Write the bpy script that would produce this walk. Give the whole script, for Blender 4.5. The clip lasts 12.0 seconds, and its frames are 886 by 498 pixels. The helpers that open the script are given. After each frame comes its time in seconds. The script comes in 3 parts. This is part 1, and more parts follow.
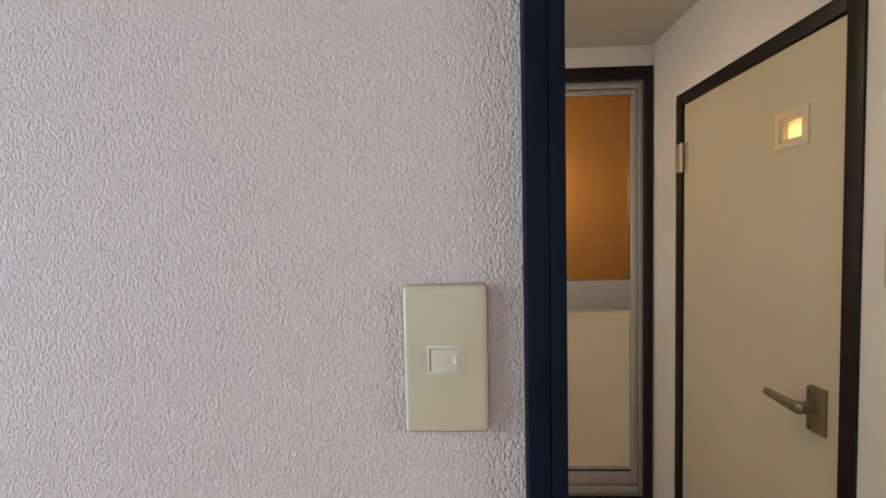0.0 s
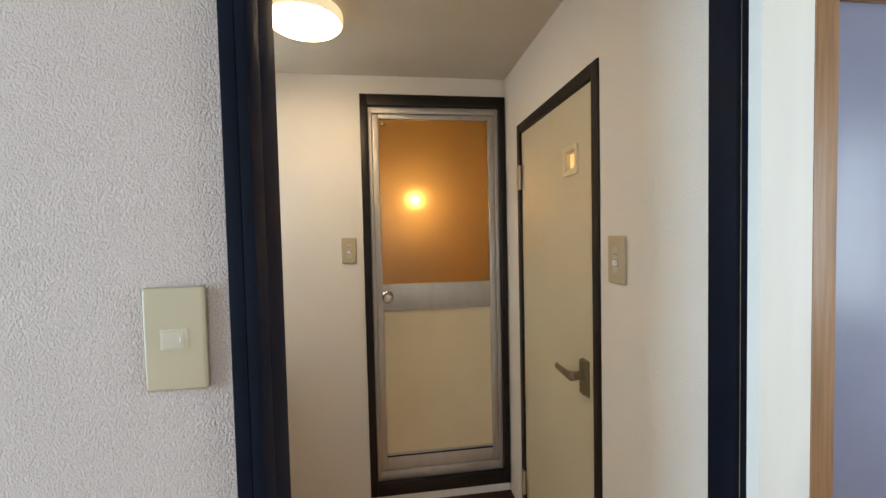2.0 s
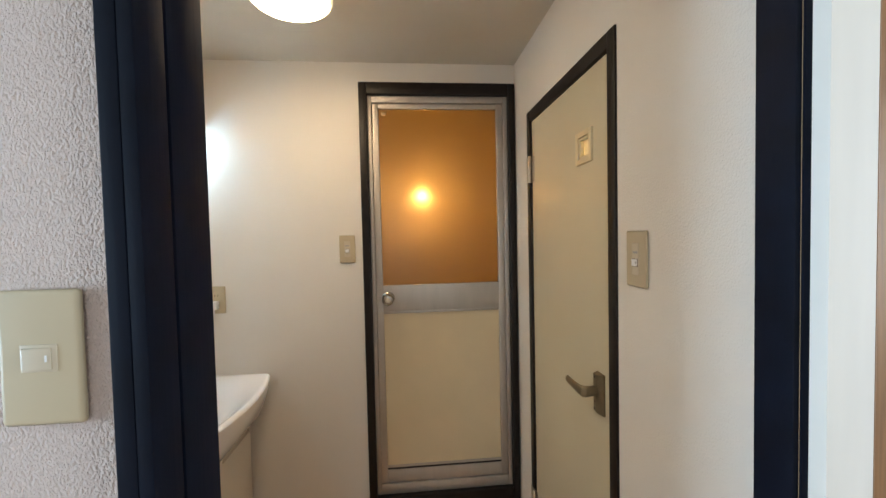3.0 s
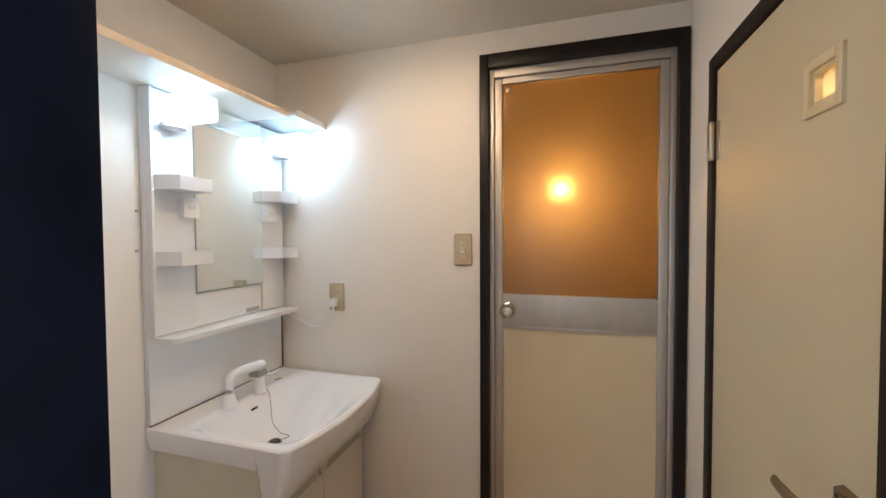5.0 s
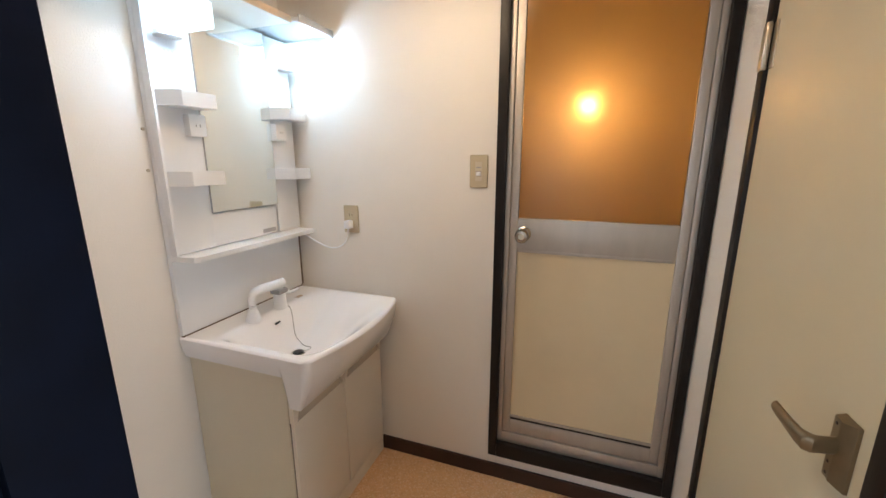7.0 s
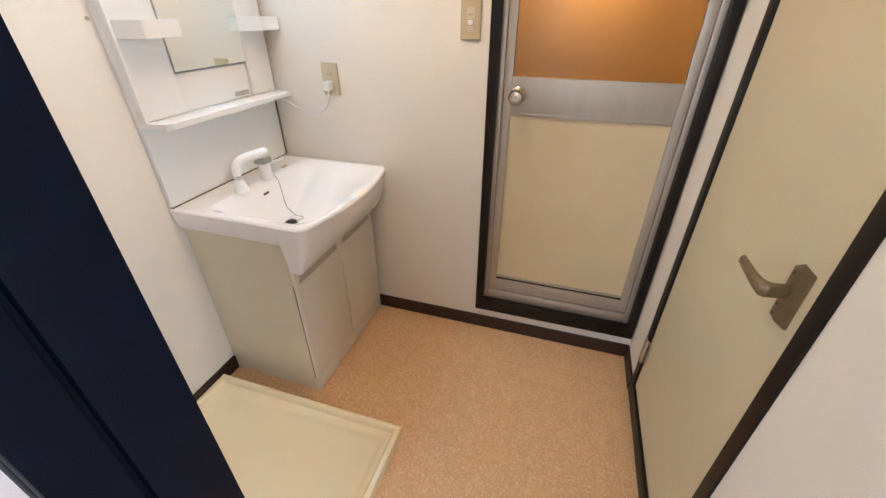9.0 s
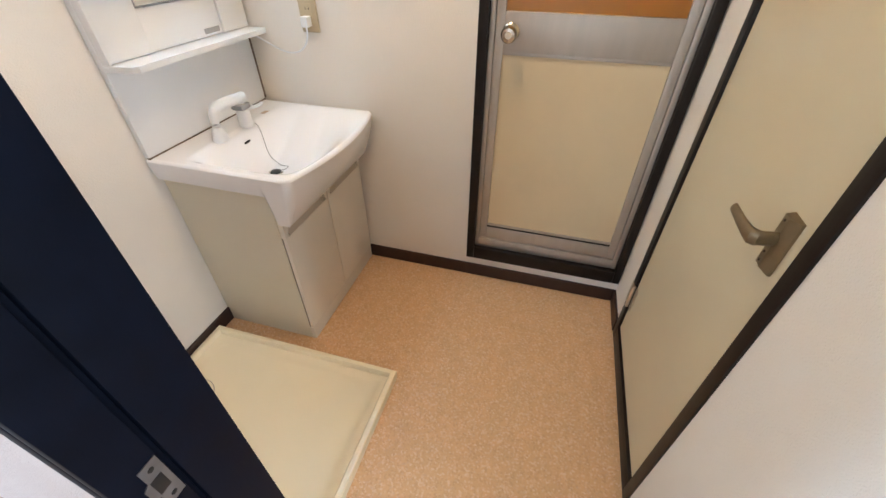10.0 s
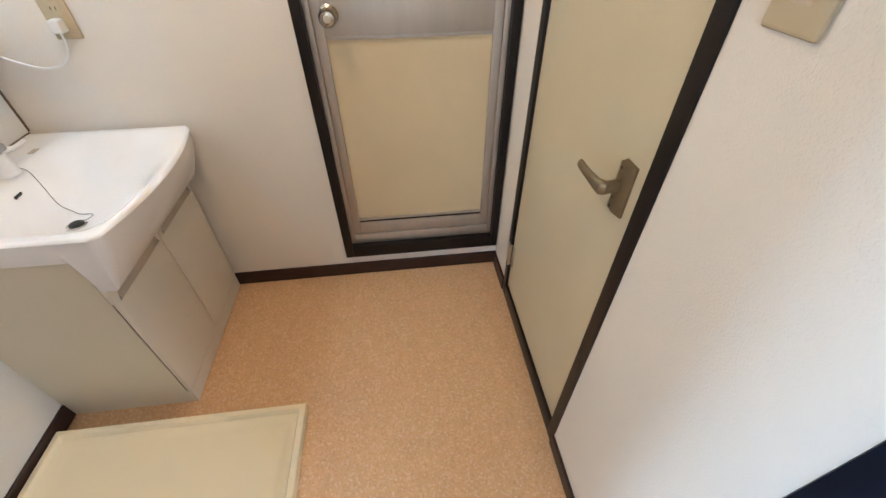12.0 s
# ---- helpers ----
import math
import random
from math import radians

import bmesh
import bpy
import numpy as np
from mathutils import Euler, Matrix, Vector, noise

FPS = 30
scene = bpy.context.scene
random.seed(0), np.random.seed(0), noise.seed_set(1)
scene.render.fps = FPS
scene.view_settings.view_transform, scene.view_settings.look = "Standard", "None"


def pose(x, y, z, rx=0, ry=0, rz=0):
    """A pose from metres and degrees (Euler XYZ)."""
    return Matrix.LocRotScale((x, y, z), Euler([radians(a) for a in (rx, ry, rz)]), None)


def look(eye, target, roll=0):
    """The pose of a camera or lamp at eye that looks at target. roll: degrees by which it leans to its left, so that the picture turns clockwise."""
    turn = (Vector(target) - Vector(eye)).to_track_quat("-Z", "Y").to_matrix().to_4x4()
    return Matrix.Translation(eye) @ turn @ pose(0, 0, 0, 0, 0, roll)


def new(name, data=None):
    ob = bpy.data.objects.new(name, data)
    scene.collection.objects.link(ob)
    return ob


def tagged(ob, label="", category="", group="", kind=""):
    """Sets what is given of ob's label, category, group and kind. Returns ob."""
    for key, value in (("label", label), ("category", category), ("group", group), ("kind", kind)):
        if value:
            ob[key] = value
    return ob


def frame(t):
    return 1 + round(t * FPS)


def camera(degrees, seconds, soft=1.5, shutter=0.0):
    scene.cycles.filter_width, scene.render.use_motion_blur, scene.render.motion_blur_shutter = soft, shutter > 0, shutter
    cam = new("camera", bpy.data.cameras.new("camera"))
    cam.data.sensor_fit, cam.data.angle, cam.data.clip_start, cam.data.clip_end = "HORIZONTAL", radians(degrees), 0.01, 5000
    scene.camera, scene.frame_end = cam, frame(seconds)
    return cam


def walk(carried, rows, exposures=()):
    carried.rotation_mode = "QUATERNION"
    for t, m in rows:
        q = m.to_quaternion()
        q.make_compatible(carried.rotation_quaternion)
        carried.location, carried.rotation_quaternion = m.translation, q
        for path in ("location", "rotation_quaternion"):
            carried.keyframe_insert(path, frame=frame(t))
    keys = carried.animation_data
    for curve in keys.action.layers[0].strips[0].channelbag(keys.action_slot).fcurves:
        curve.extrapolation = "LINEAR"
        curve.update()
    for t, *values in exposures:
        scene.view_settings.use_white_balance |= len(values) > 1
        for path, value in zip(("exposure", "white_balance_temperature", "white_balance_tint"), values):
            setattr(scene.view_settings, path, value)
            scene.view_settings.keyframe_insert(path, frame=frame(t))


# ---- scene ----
cam = camera(96.7, 12.0)
PATH = [
    (0, (-0.129, 0.110, 1.341), (-0.203, 2.107, 1.256), -1.2),
    (0.3, (-0.132, 0.060, 1.344), (-0.106, 2.058, 1.261), -1.1),
    (0.5, (-0.125, 0.012, 1.350), (-0.054, 2.009, 1.269), -1.0),
    (0.7, (-0.111, -0.016, 1.356), (-0.020, 1.982, 1.268), -1.3),
    (1, (-0.086, -0.053, 1.355), (0.070, 1.940, 1.284), -1.2),
    (1.5, (0.025, -0.073, 1.354), (0.245, 1.914, 1.288), -1.5),
    (2, (0.114, -0.073, 1.353), (0.388, 1.907, 1.280), -1.3),
    (2.5, (0.167, -0.060, 1.337), (0.440, 1.920, 1.268), -1.0),
    (2.7, (0.178, -0.025, 1.339), (0.428, 1.958, 1.269), -1.1),
    (4.3, (0.281, 0.309, 1.337), (-0.049, 2.281, 1.286), -0.6),
    (4.5, (0.295, 0.325, 1.336), (-0.119, 2.281, 1.289), -0.6),
    (5, (0.294, 0.333, 1.335), (-0.283, 2.247, 1.276), -0.3),
    (5.5, (0.295, 0.352, 1.335), (-0.357, 2.24, 1.233), -0.2),
    (6, (0.3, 0.365, 1.328), (-0.377, 2.238, 1.144), -0.2),
    (6.5, (0.294, 0.365, 1.33), (-0.369, 2.228, 1.026), -0.2),
    (7, (0.305, 0.366, 1.333), (-0.351, 2.202, 0.888), -0.0),
    (9, (0.297, 0.365, 1.322), (-0.225, 1.988, 0.277), -0.1),
    (9.5, (0.293, 0.367, 1.321), (-0.187, 1.918, 0.154), 0.1),
    (10, (0.29, 0.377, 1.324), (-0.139, 1.867, 0.06), 0.1),
    (10.5, (0.3, 0.388, 1.316), (-0.057, 1.852, 0.001), -0.2),
    (11, (0.301, 0.391, 1.317), (0.085, 1.864, -0.018), 0.1),
    (11.5, (0.291, 0.426, 1.323), (0.265, 1.903, -0.025), -0.1),
    (12, (0.281, 0.449, 1.327), (0.453, 1.925, -0.011), -0.4),
]
EXPOSURES = [(0.0, 0.2, 6500, 10), (1.0, 0.4, 6400, 3), (2.7, 0.4, 6400, 4), (4.3, 0.42, 6150, 9), (7.0, 0.62, 6200, 10), (9.0, 1.05, 6150, 9), (12.0, 1.02, 6000, 7)]
walk(cam, [(t, look(eye, target, roll)) for t, eye, target, roll in PATH], EXPOSURES)

# ---- world and lights ----
world = bpy.data.worlds.new("sky")
scene.world = world
world.use_nodes = True
wn = world.node_tree.nodes
sky = wn.new("ShaderNodeTexSky")
sky.sky_type, sky.sun_disc = "NISHITA", False
sky.sun_elevation, sky.sun_rotation = radians(40), radians(200)
wn["Background"].inputs[1].default_value = 0.1
world.node_tree.links.new(sky.outputs[0], wn["Background"].inputs[0])


def area_lamp(name, place, target, sx, sy, power, colour):
    data = bpy.data.lights.new(name, "AREA")
    data.shape, data.size, data.size_y, data.energy, data.color = "RECTANGLE", sx, sy, power, colour
    ob = new(name, data)
    ob.matrix_world = look(place, target)
    return ob


DAY = (0.58, 0.78, 1.0)
area_lamp("window_daylight", (-2.44, -0.15, 1.30), (0.0, 0.05, 1.0), 0.96, 1.5, 58, DAY)
area_lamp("window_daylight", (-0.62, -2.92, 1.35), (0.3, 0.5, 0.9), 1.48, 1.7, 13, (0.78, 0.89, 1.0))
area_lamp("window_daylight", (2.48, -0.45, 1.45), (0.6, 0.0, 1.2), 0.9, 1.1, 24, (0.84, 0.92, 1.0))


# ---- materials ----
def material(name, colour, rough=0.5, metal=0.0, bump=0.0, bump_scale=200.0, spread=0.06, spread_scale=6.0,
             stretch=(1, 1, 1), bump_stretch=(1, 1, 1), coat=0.0, spec=0.5, detail=6.0):
    """Principled with uneven colour and gloss and fine relief."""
    m = bpy.data.materials.new(name)
    m.use_nodes = True
    n, l = m.node_tree.nodes, m.node_tree.links
    p = n["Principled BSDF"]
    p.inputs["Roughness"].default_value, p.inputs["Metallic"].default_value = rough, metal
    p.inputs["Coat Weight"].default_value, p.inputs["Specular IOR Level"].default_value = coat, spec
    tc = n.new("ShaderNodeTexCoord")
    mp = n.new("ShaderNodeMapping")
    mp.inputs["Scale"].default_value = stretch
    l.new(tc.outputs["Object"], mp.inputs[0])
    broad = n.new("ShaderNodeTexNoise")
    broad.inputs["Scale"].default_value, broad.inputs["Detail"].default_value = spread_scale, detail
    l.new(mp.outputs[0], broad.inputs["Vector"])
    ramp = n.new("ShaderNodeMapRange")
    ramp.inputs["From Min"].default_value, ramp.inputs["From Max"].default_value = 0.3, 0.7
    ramp.inputs["To Min"].default_value, ramp.inputs["To Max"].default_value = 1 - spread, 1 + spread
    l.new(broad.outputs["Fac"], ramp.inputs["Value"])
    mul = n.new("ShaderNodeVectorMath")
    mul.operation = "SCALE"
    mul.inputs[0].default_value = colour
    l.new(ramp.outputs[0], mul.inputs["Scale"])
    out = mul.outputs[0]
    l.new(out, p.inputs["Base Color"])
    rr = n.new("ShaderNodeMapRange")
    rr.inputs["To Min"].default_value, rr.inputs["To Max"].default_value = max(rough - 0.08, 0.02), min(rough + 0.08, 1)
    l.new(broad.outputs["Fac"], rr.inputs["Value"])
    l.new(rr.outputs[0], p.inputs["Roughness"])
    if bump:
        mp2 = n.new("ShaderNodeMapping")
        mp2.inputs["Scale"].default_value = bump_stretch
        l.new(tc.outputs["Object"], mp2.inputs[0])
        rel = n.new("ShaderNodeTexNoise")
        rel.inputs["Scale"].default_value, rel.inputs["Detail"].default_value = bump_scale, 2.0
        l.new(mp2.outputs[0], rel.inputs["Vector"])
        b = n.new("ShaderNodeBump")
        b.inputs["Strength"].default_value, b.inputs["Distance"].default_value = 1.0, bump
        l.new(rel.outputs["Fac"], b.inputs["Height"])
        l.new(b.outputs[0], p.inputs["Normal"])
    return m


def glowing(name, colour, strength, base=(0.9, 0.9, 0.9)):
    m = material(name, base, 0.35, spread=0.02)
    p = m.node_tree.nodes["Principled BSDF"]
    p.inputs["Emission Color"].default_value, p.inputs["Emission Strength"].default_value = (*colour, 1), strength
    return m


def frosted(name, colour, lobes, cloudy):
    """Pebbled translucent plastic: clear, hazy and cloudy light mixed."""
    m = bpy.data.materials.new(name)
    m.use_nodes = True
    n, l = m.node_tree.nodes, m.node_tree.links
    n.remove(n["Principled BSDF"])
    tc = n.new("ShaderNodeTexCoord")
    rel = n.new("ShaderNodeTexNoise")
    rel.inputs["Scale"].default_value, rel.inputs["Detail"].default_value = 320, 2
    l.new(tc.outputs["Object"], rel.inputs["Vector"])
    b = n.new("ShaderNodeBump")
    b.inputs["Strength"].default_value, b.inputs["Distance"].default_value = 0.5, 0.0006
    l.new(rel.outputs["Fac"], b.inputs["Height"])
    last = n.new("ShaderNodeBsdfTranslucent")
    last.inputs["Color"].default_value = (*colour, 1)
    weight = cloudy
    for rough, share in lobes:
        g = n.new("ShaderNodeBsdfRefraction")
        g.inputs["Color"].default_value, g.inputs["Roughness"].default_value, g.inputs["IOR"].default_value = (*(colour if rough > 0.2 else (1.0, 0.88, 0.66)), 1), rough, 1.15
        l.new(b.outputs[0], g.inputs["Normal"])
        mix = n.new("ShaderNodeMixShader")
        weight += share
        mix.inputs[0].default_value = share / weight
        l.new(last.outputs[0], mix.inputs[1])
        l.new(g.outputs[0], mix.inputs[2])
        last = mix
    gloss = n.new("ShaderNodeBsdfGlossy")
    gloss.inputs["Roughness"].default_value = 0.22
    l.new(b.outputs[0], gloss.inputs["Normal"])
    fre = n.new("ShaderNodeFresnel")
    fre.inputs["IOR"].default_value = 1.45
    mix = n.new("ShaderNodeMixShader")
    l.new(fre.outputs[0], mix.inputs[0])
    l.new(last.outputs[0], mix.inputs[1])
    l.new(gloss.outputs[0], mix.inputs[2])
    l.new(mix.outputs[0], n["Material Output"].inputs["Surface"])
    return m


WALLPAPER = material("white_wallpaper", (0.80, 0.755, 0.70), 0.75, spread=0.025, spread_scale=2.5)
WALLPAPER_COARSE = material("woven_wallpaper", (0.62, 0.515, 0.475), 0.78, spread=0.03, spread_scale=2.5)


def pebbled(m, scale, stretch, depth):
    """Raised crumbs in short upright rows, as on foamed vinyl wallpaper."""
    n, l = m.node_tree.nodes, m.node_tree.links
    tc = n.new("ShaderNodeTexCoord")
    mp = n.new("ShaderNodeMapping")
    mp.inputs["Scale"].default_value = stretch
    l.new(tc.outputs["Object"], mp.inputs[0])
    warp = n.new("ShaderNodeTexNoise")
    warp.inputs["Scale"].default_value, warp.inputs["Detail"].default_value = scale * 0.55, 2.0
    l.new(mp.outputs[0], warp.inputs["Vector"])
    shake = n.new("ShaderNodeVectorMath")
    shake.operation = "SCALE"
    shake.inputs["Scale"].default_value = 1.6 / scale
    l.new(warp.outputs["Color"], shake.inputs[0])
    add = n.new("ShaderNodeVectorMath")
    l.new(mp.outputs[0], add.inputs[0])
    l.new(shake.outputs[0], add.inputs[1])
    cells = n.new("ShaderNodeTexVoronoi")
    cells.feature = "SMOOTH_F1"
    cells.inputs["Scale"].default_value = scale
    l.new(add.outputs[0], cells.inputs["Vector"])
    inv = n.new("ShaderNodeMath")
    inv.operation = "SUBTRACT"
    inv.inputs[0].default_value = 1.0
    l.new(cells.outputs["Distance"], inv.inputs[1])
    fine = n.new("ShaderNodeTexNoise")
    fine.inputs["Scale"].default_value, fine.inputs["Detail"].default_value = scale * 2.2, 2.0
    l.new(mp.outputs[0], fine.inputs["Vector"])
    both = n.new("ShaderNodeMath")
    both.operation = "MULTIPLY_ADD"
    both.inputs[1].default_value = 0.5
    l.new(fine.outputs["Fac"], both.inputs[0])
    l.new(inv.outputs[0], both.inputs[2])
    b = n.new("ShaderNodeBump")
    b.inputs["Strength"].default_value, b.inputs["Distance"].default_value = 1.0, depth
    l.new(both.outputs[0], b.inputs["Height"])
    l.new(b.outputs[0], n["Principled BSDF"].inputs["Normal"])
    return m


pebbled(WALLPAPER_COARSE, 390, (1.15, 1.15, 0.8), 0.0027)
pebbled(WALLPAPER, 300, (1.0, 1.0, 0.85), 0.0007)
CEILING_PAPER = material("ceiling_paper", (0.62, 0.565, 0.48), 0.85, bump=0.0008, bump_scale=260, spread=0.03)


def flecked(m, scale, light, dark):
    """Scatters pale and dark crumbs over a material's own colour."""
    n, l = m.node_tree.nodes, m.node_tree.links
    p = n["Principled BSDF"]
    tc = n.new("ShaderNodeTexCoord")
    warp = n.new("ShaderNodeTexNoise")
    warp.inputs["Scale"].default_value = scale * 1.4
    l.new(tc.outputs["Object"], warp.inputs["Vector"])
    shake = n.new("ShaderNodeVectorMath")
    shake.operation = "SCALE"
    shake.inputs["Scale"].default_value = 1.1 / scale
    l.new(warp.outputs["Color"], shake.inputs[0])
    add = n.new("ShaderNodeVectorMath")
    l.new(tc.outputs["Object"], add.inputs[0])
    l.new(shake.outputs[0], add.inputs[1])
    cells = n.new("ShaderNodeTexVoronoi")
    cells.inputs["Scale"].default_value = scale
    l.new(add.outputs[0], cells.inputs["Vector"])
    sep = n.new("ShaderNodeSeparateColor")
    l.new(cells.outputs["Color"], sep.inputs[0])
    out = p.inputs["Base Color"].links[0].from_socket
    for channel, colour, low, high, amount in (("Red", light, 0.62, 0.95, 0.55), ("Green", dark, 0.66, 0.95, 0.40)):
        r = n.new("ShaderNodeMapRange")
        r.inputs["From Min"].default_value, r.inputs["From Max"].default_value = low, high
        r.inputs["To Min"].default_value, r.inputs["To Max"].default_value = 0.0, amount
        l.new(sep.outputs[channel], r.inputs["Value"])
        mix = n.new("ShaderNodeMix")
        mix.data_type = "RGBA"
        l.new(r.outputs[0], mix.inputs["Factor"])
        l.new(out, mix.inputs["A"])
        mix.inputs["B"].default_value = (*colour, 1)
        out = mix.outputs["Result"]
    l.new(out, p.inputs["Base Color"])
    return m


CORK_VINYL = flecked(material("cork_vinyl", (0.70, 0.43, 0.228), 0.42, bump=0.0002, bump_scale=350, spread=0.05, spread_scale=20), 190, (0.84, 0.65, 0.48), (0.52, 0.28, 0.15))
ROOM_FLOOR = material("room_floor_wood", (0.38, 0.22, 0.12), 0.4, stretch=(1, 12, 1), spread=0.15, spread_scale=8)
# The navy cast in this dark base colour stands for reflected sky.
DARK_SKY_TRIM = material("dark_trim_sky_tint", (0.0035, 0.0055, 0.013), 0.6, spec=0.10, spread=0.25, spread_scale=20, bump=0.0002, bump_scale=140, bump_stretch=(1, 1, 0.06))
BROWN_TRIM = material("dark_brown_trim", (0.012, 0.0085, 0.0075), 0.42, spec=0.25, spread=0.25, spread_scale=20, bump=0.0002, bump_scale=140, bump_stretch=(1, 1, 0.06))
DARK_BASE = material("dark_baseboard", (0.026, 0.010, 0.008), 0.4, spread=0.25, spread_scale=20)
ALUMINIUM = material("aluminium", (0.49, 0.455, 0.42), 0.5, metal=0.8, spread=0.06, spread_scale=30, stretch=(1, 1, 0.2))
AMBER = frosted("amber_plastic", (0.88, 0.62, 0.31), ((0.19, 0.03), (0.30, 0.24), (0.42, 0.32), (0.65, 0.22)), 0.05)
CREAM_PANEL = material("cream_panel", (0.66, 0.545, 0.36), 0.42, spread=0.05, spread_scale=4)
OLIVE_DOOR = material("olive_cream_door", (0.61, 0.545, 0.395), 0.33, spread=0.04, spread_scale=2.5, detail=2.0)
LIGHT_WOOD = material("light_wood", (0.50, 0.34, 0.20), 0.5, spread=0.22, spread_scale=14, stretch=(3, 3, 0.25), detail=9)
BROWN_WOOD = material("brown_wood", (0.28, 0.15, 0.07), 0.45, spread=0.25, spread_scale=20, stretch=(4, 4, 0.2), detail=9)
DOOR_WHITE = material("white_door_face", (0.76, 0.74, 0.70), 0.5, spread=0.04, spread_scale=3)
STEEL_BLUE = material("glossy_blue_steel", (0.22, 0.23, 0.34), 0.36, spread=0.08, spread_scale=3, coat=0.0)
CERAMIC = material("white_ceramic", (0.90, 0.895, 0.92), 0.22, spread=0.006, detail=1.0, coat=0.5)
CABINET = material("cream_white_laminate", (0.78, 0.72, 0.63), 0.38, spread=0.03, spread_scale=3)
CABINET_SIDE = material("cream_laminate", (0.72, 0.66, 0.53), 0.45, spread=0.03, spread_scale=3)
PULL = material("beige_pull_plastic", (0.52, 0.45, 0.37), 0.4, spread=0.04)
EDGE_TAN = material("tan_edge_band", (0.66, 0.54, 0.42), 0.5, spread=0.06, spread_scale=15)
ABS_WHITE = material("white_plastic", (0.82, 0.83, 0.85), 0.4, spread=0.006, detail=1.0)
PAN_CREAM = material("cream_pan_plastic", (0.92, 0.81, 0.585), 0.15, spread=0.02, spread_scale=3, detail=2.0)
PLATE_CREAM = material("cream_switch_plastic", (0.51, 0.43, 0.295), 0.38, spread=0.03)
WINDOW_CREAM = material("cream_window_plastic", (0.70, 0.60, 0.40), 0.35, spread=0.03)
SWITCH_WHITE = material("ivory_plastic", (0.57, 0.50, 0.39), 0.3, spread=0.03)
BLACK = material("black_rubber", (0.012, 0.012, 0.013), 0.45, spread=0.2)
PRINT = material("faint_print", (0.72, 0.74, 0.78), 0.4)
SLOT_BROWN = material("shadowed_slot_brown", (0.15, 0.11, 0.065), 0.6)
SEAM = material("brown_joint", (0.16, 0.12, 0.09), 0.8, spread=0.3, spread_scale=40)
TAN_PRINT = material("tan_print", (0.42, 0.33, 0.25), 0.6)
GREY = material("grey_print", (0.35, 0.35, 0.36), 0.5)
CHROME = material("chrome", (0.72, 0.70, 0.66), 0.14, metal=1.0, spread=0.04)
KNOB = material("worn_brass_nickel", (0.50, 0.45, 0.38), 0.24, metal=1.0, spread=0.1, spread_scale=60)
BRONZE = material("bronze_anodised", (0.24, 0.185, 0.115), 0.36, metal=0.65, spread=0.1, spread_scale=30)
STRIKE = material("dull_steel", (0.22, 0.22, 0.23), 0.4, metal=0.7, spread=0.15, spread_scale=40)
HINGE = material("hinge_steel", (0.55, 0.48, 0.38), 0.35, metal=0.8, spread=0.1)
MIRROR = material("mirror", (0.86, 0.90, 0.89), 0.015, metal=1.0, spread=0.0)
MIRROR.node_tree.nodes["Principled BSDF"].inputs["Roughness"].default_value = 0.01
LAMP_WARM = glowing("warm_lamp_glass", (1.0, 0.715, 0.44), 30)
LAMP_COOL = glowing("cool_lamp_glass", (0.52, 0.79, 1.0), 2.3)
# Extra glow added to the vanity lamps to light the lower washroom.
LAMP_COOL_ADDED = glowing("cool_lamp_added_glow", (0.58, 0.82, 1.0), 56.0)
LAMP_BATH = glowing("bath_lamp_glass", (1.0, 0.86, 0.66), 150)
LAMP_RIM = glowing("warm_lamp_rim", (1.0, 0.78, 0.45), 0.6, (0.85, 0.80, 0.68))
LAMP_TOILET = glowing("toilet_lamp_glass", (1.0, 0.75, 0.45), 400)
BATH_WALL = material("bath_wall", (0.66, 0.60, 0.50), 0.5, spread=0.1)
CLEAR = material("clear_plastic", (0.88, 0.90, 0.92), 0.12, spread=0.02)
CLEAR.node_tree.nodes["Principled BSDF"].inputs["Transmission Weight"].default_value = 0.45
GLASS = frosted("toilet_pane", (0.95, 0.88, 0.72), ((0.6, 0.4),), 0.6)


# ---- mesh helpers ----
def box(bm, x0, x1, y0, y1, z0, z1, bevel=0.0, segments=2):
    made = bmesh.ops.create_cube(bm, size=1.0)["verts"]
    for v in made:
        v.co = Vector(((x0 + x1) / 2 + v.co.x * (x1 - x0), (y0 + y1) / 2 + v.co.y * (y1 - y0), (z0 + z1) / 2 + v.co.z * (z1 - z0)))
    if bevel:
        edges = {e for v in made for e in v.link_edges}
        bmesh.ops.bevel(bm, geom=list(edges), offset=bevel, segments=segments, profile=0.6, affect="EDGES")


def boxed(*args, **kw):
    bm = bmesh.new()
    box(bm, *args, **kw)
    return bm


def prism(bm, outline, axis, a, b):
    """An outline of points in the other two axes, extruded along the axis from a to b."""
    def at(p, s):
        q = list(p)
        q.insert("xyz".index(axis), s)
        return bm.verts.new(q)
    low, high = [at(p, a) for p in outline], [at(p, b) for p in outline]
    n = len(outline)
    bm.faces.new(low[::-1])
    bm.faces.new(high)
    for i in range(n):
        bm.faces.new((low[i], low[(i + 1) % n], high[(i + 1) % n], high[i]))
    bmesh.ops.recalc_face_normals(bm, faces=bm.faces)


